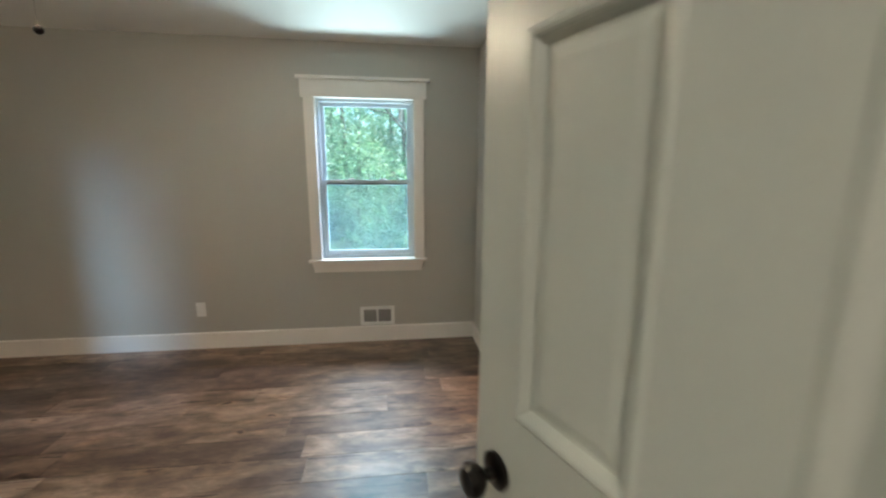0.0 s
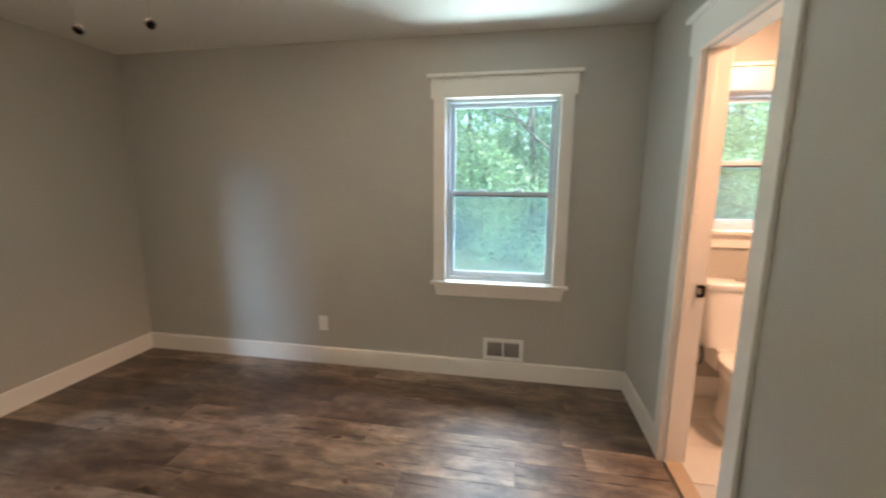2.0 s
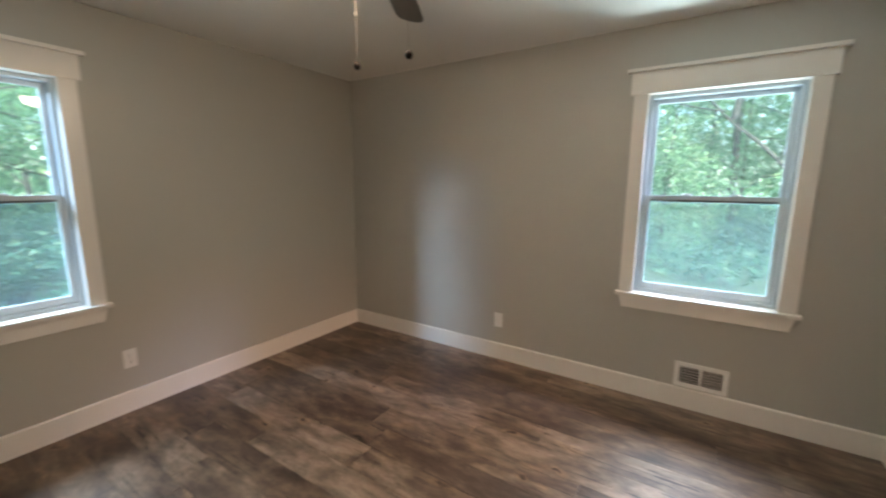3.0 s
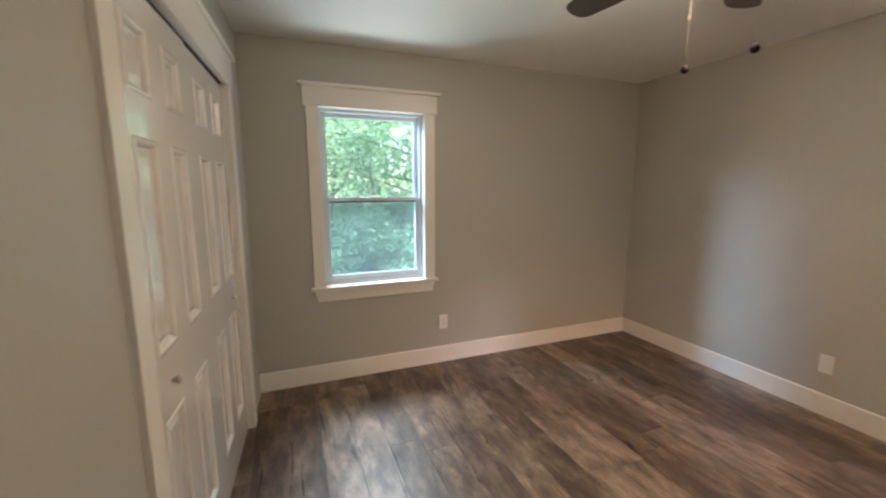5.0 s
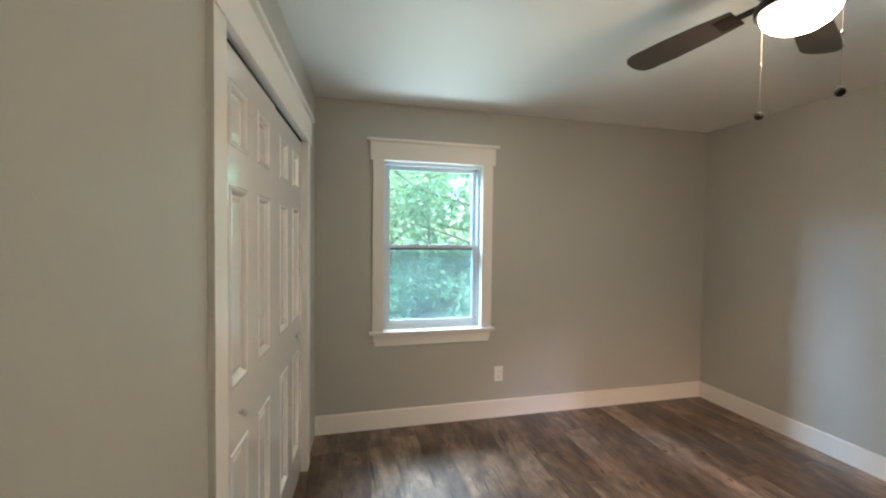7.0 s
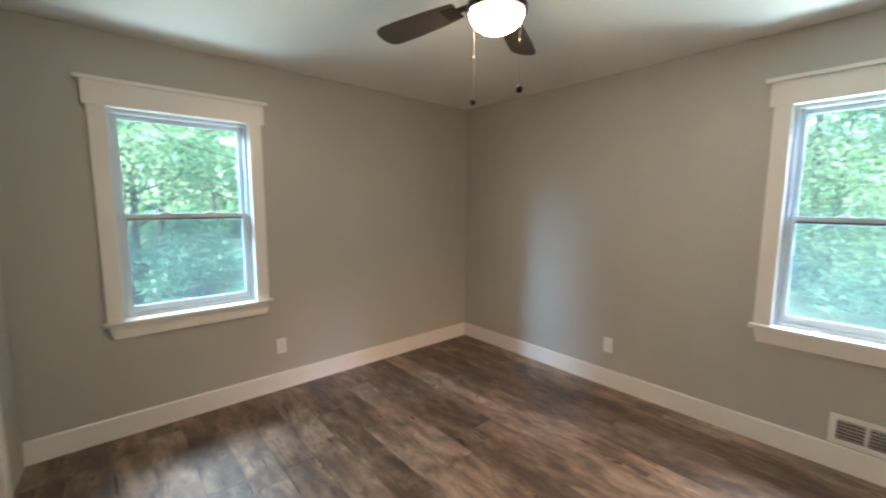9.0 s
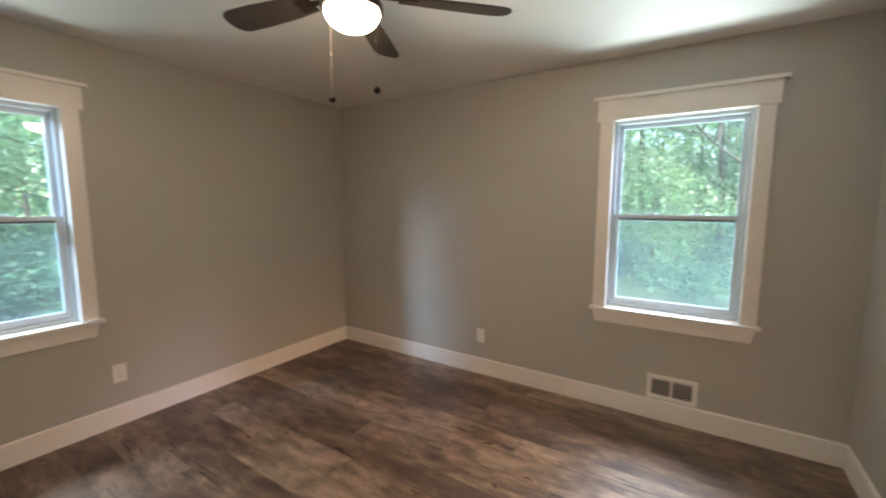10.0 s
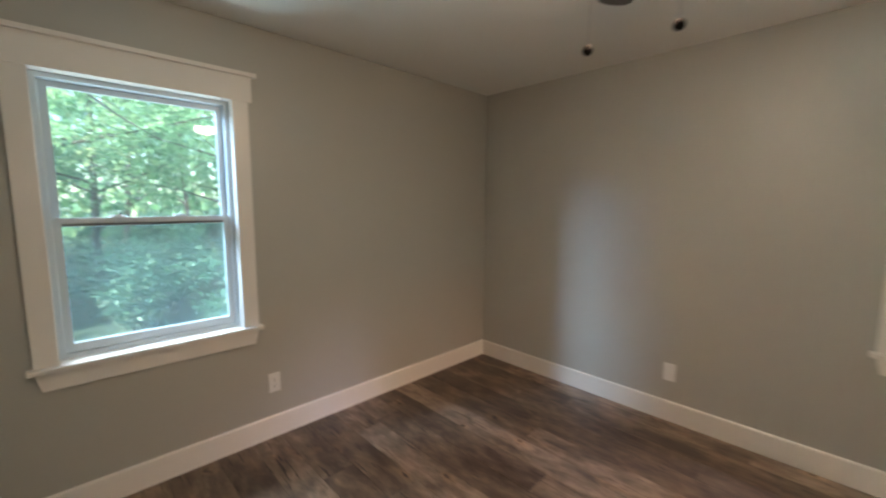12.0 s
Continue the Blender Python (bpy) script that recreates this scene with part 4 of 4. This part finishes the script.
def plank_mesh(L, W):
    key = (round(L, 3), round(W, 3))
    if key not in cache:
        bm = bmesh.new()
        c = 0.0010
        ring_surface(bm, [[(0, 0, 0.0004), (L, 0, 0.0004), (L, W, 0.0004), (0, W, 0.0004)], [(0, 0, 0.0028), (L, 0, 0.0028), (L, W, 0.0028), (0, W, 0.0028)], [(c, c, 0.004), (L - c, c, 0.004), (L - c, W - c, 0.004), (c, W - c, 0.004)]], cap0=False)
        bmesh.ops.recalc_face_normals(bm, faces=bm.faces)
        me = bpy.data.meshes.new("plank")
        bm.to_mesh(me)
        bm.free()
        me.materials.append(PLANK)
        cache[key] = me
    return cache[key]


rng = random.Random(4)
y, row = WALL_N, 0
while y > -1.15:
    y0 = max(y - PW, -1.18)
    x = WALL_W - rng.uniform(0.05, 1.15)
    right = WALL_E + 0.004
    while x < right - 0.02:
        a, b = max(x, WALL_W if y0 > -0.5 else -1.75), min(x + PL, right)
        if b - a > 0.02:
            part("plank", plank_mesh(b - a - 0.0006, y - y0 - 0.0006), PLANK, floor, m=pose(a, y0, 0))
        x += PL
    y = y0
tagged(part("threshold", boxes((WALL_E + 0.020, WALL_E + INT - 0.02, BD_Y0 - 0.013, BD_Y1 + 0.013, -0.05, 0.006), bevel=0.002), THRESH), "pale wooden threshold strip in the bathroom doorway", kind="structure")

bath_floor = base("floor_bathroom", pose(0, 0, 0), "pale grey marble-look bathroom floor tiles", kind="structure")
part("tile_bed", boxes((WALL_E + INT - 0.02, BATH_E, BATH_S, WALL_N, -0.10, 0.003)), GROUT, bath_floor)
tb = boxes((0.001, 0.596, 0.001, 0.296, 0.003, 0.0075), bevel=0.001)
tm = bpy.data.meshes.new("tile")
tb.to_mesh(tm), tb.free()
tm.materials.append(TILE)
j = 0
y = WALL_N - 0.297
while y > BATH_S - 0.3:
    x = WALL_E + INT - 0.02 - (0.3 if j % 2 else 0.0)
    while x < BATH_E:
        if y >= BATH_S and x >= WALL_E + INT - 0.03 and x + 0.596 <= BATH_E + 0.2:
            part("tile", tm, TILE, bath_floor, m=pose(x, y, 0))
        x += 0.598
    y -= 0.298
    j += 1
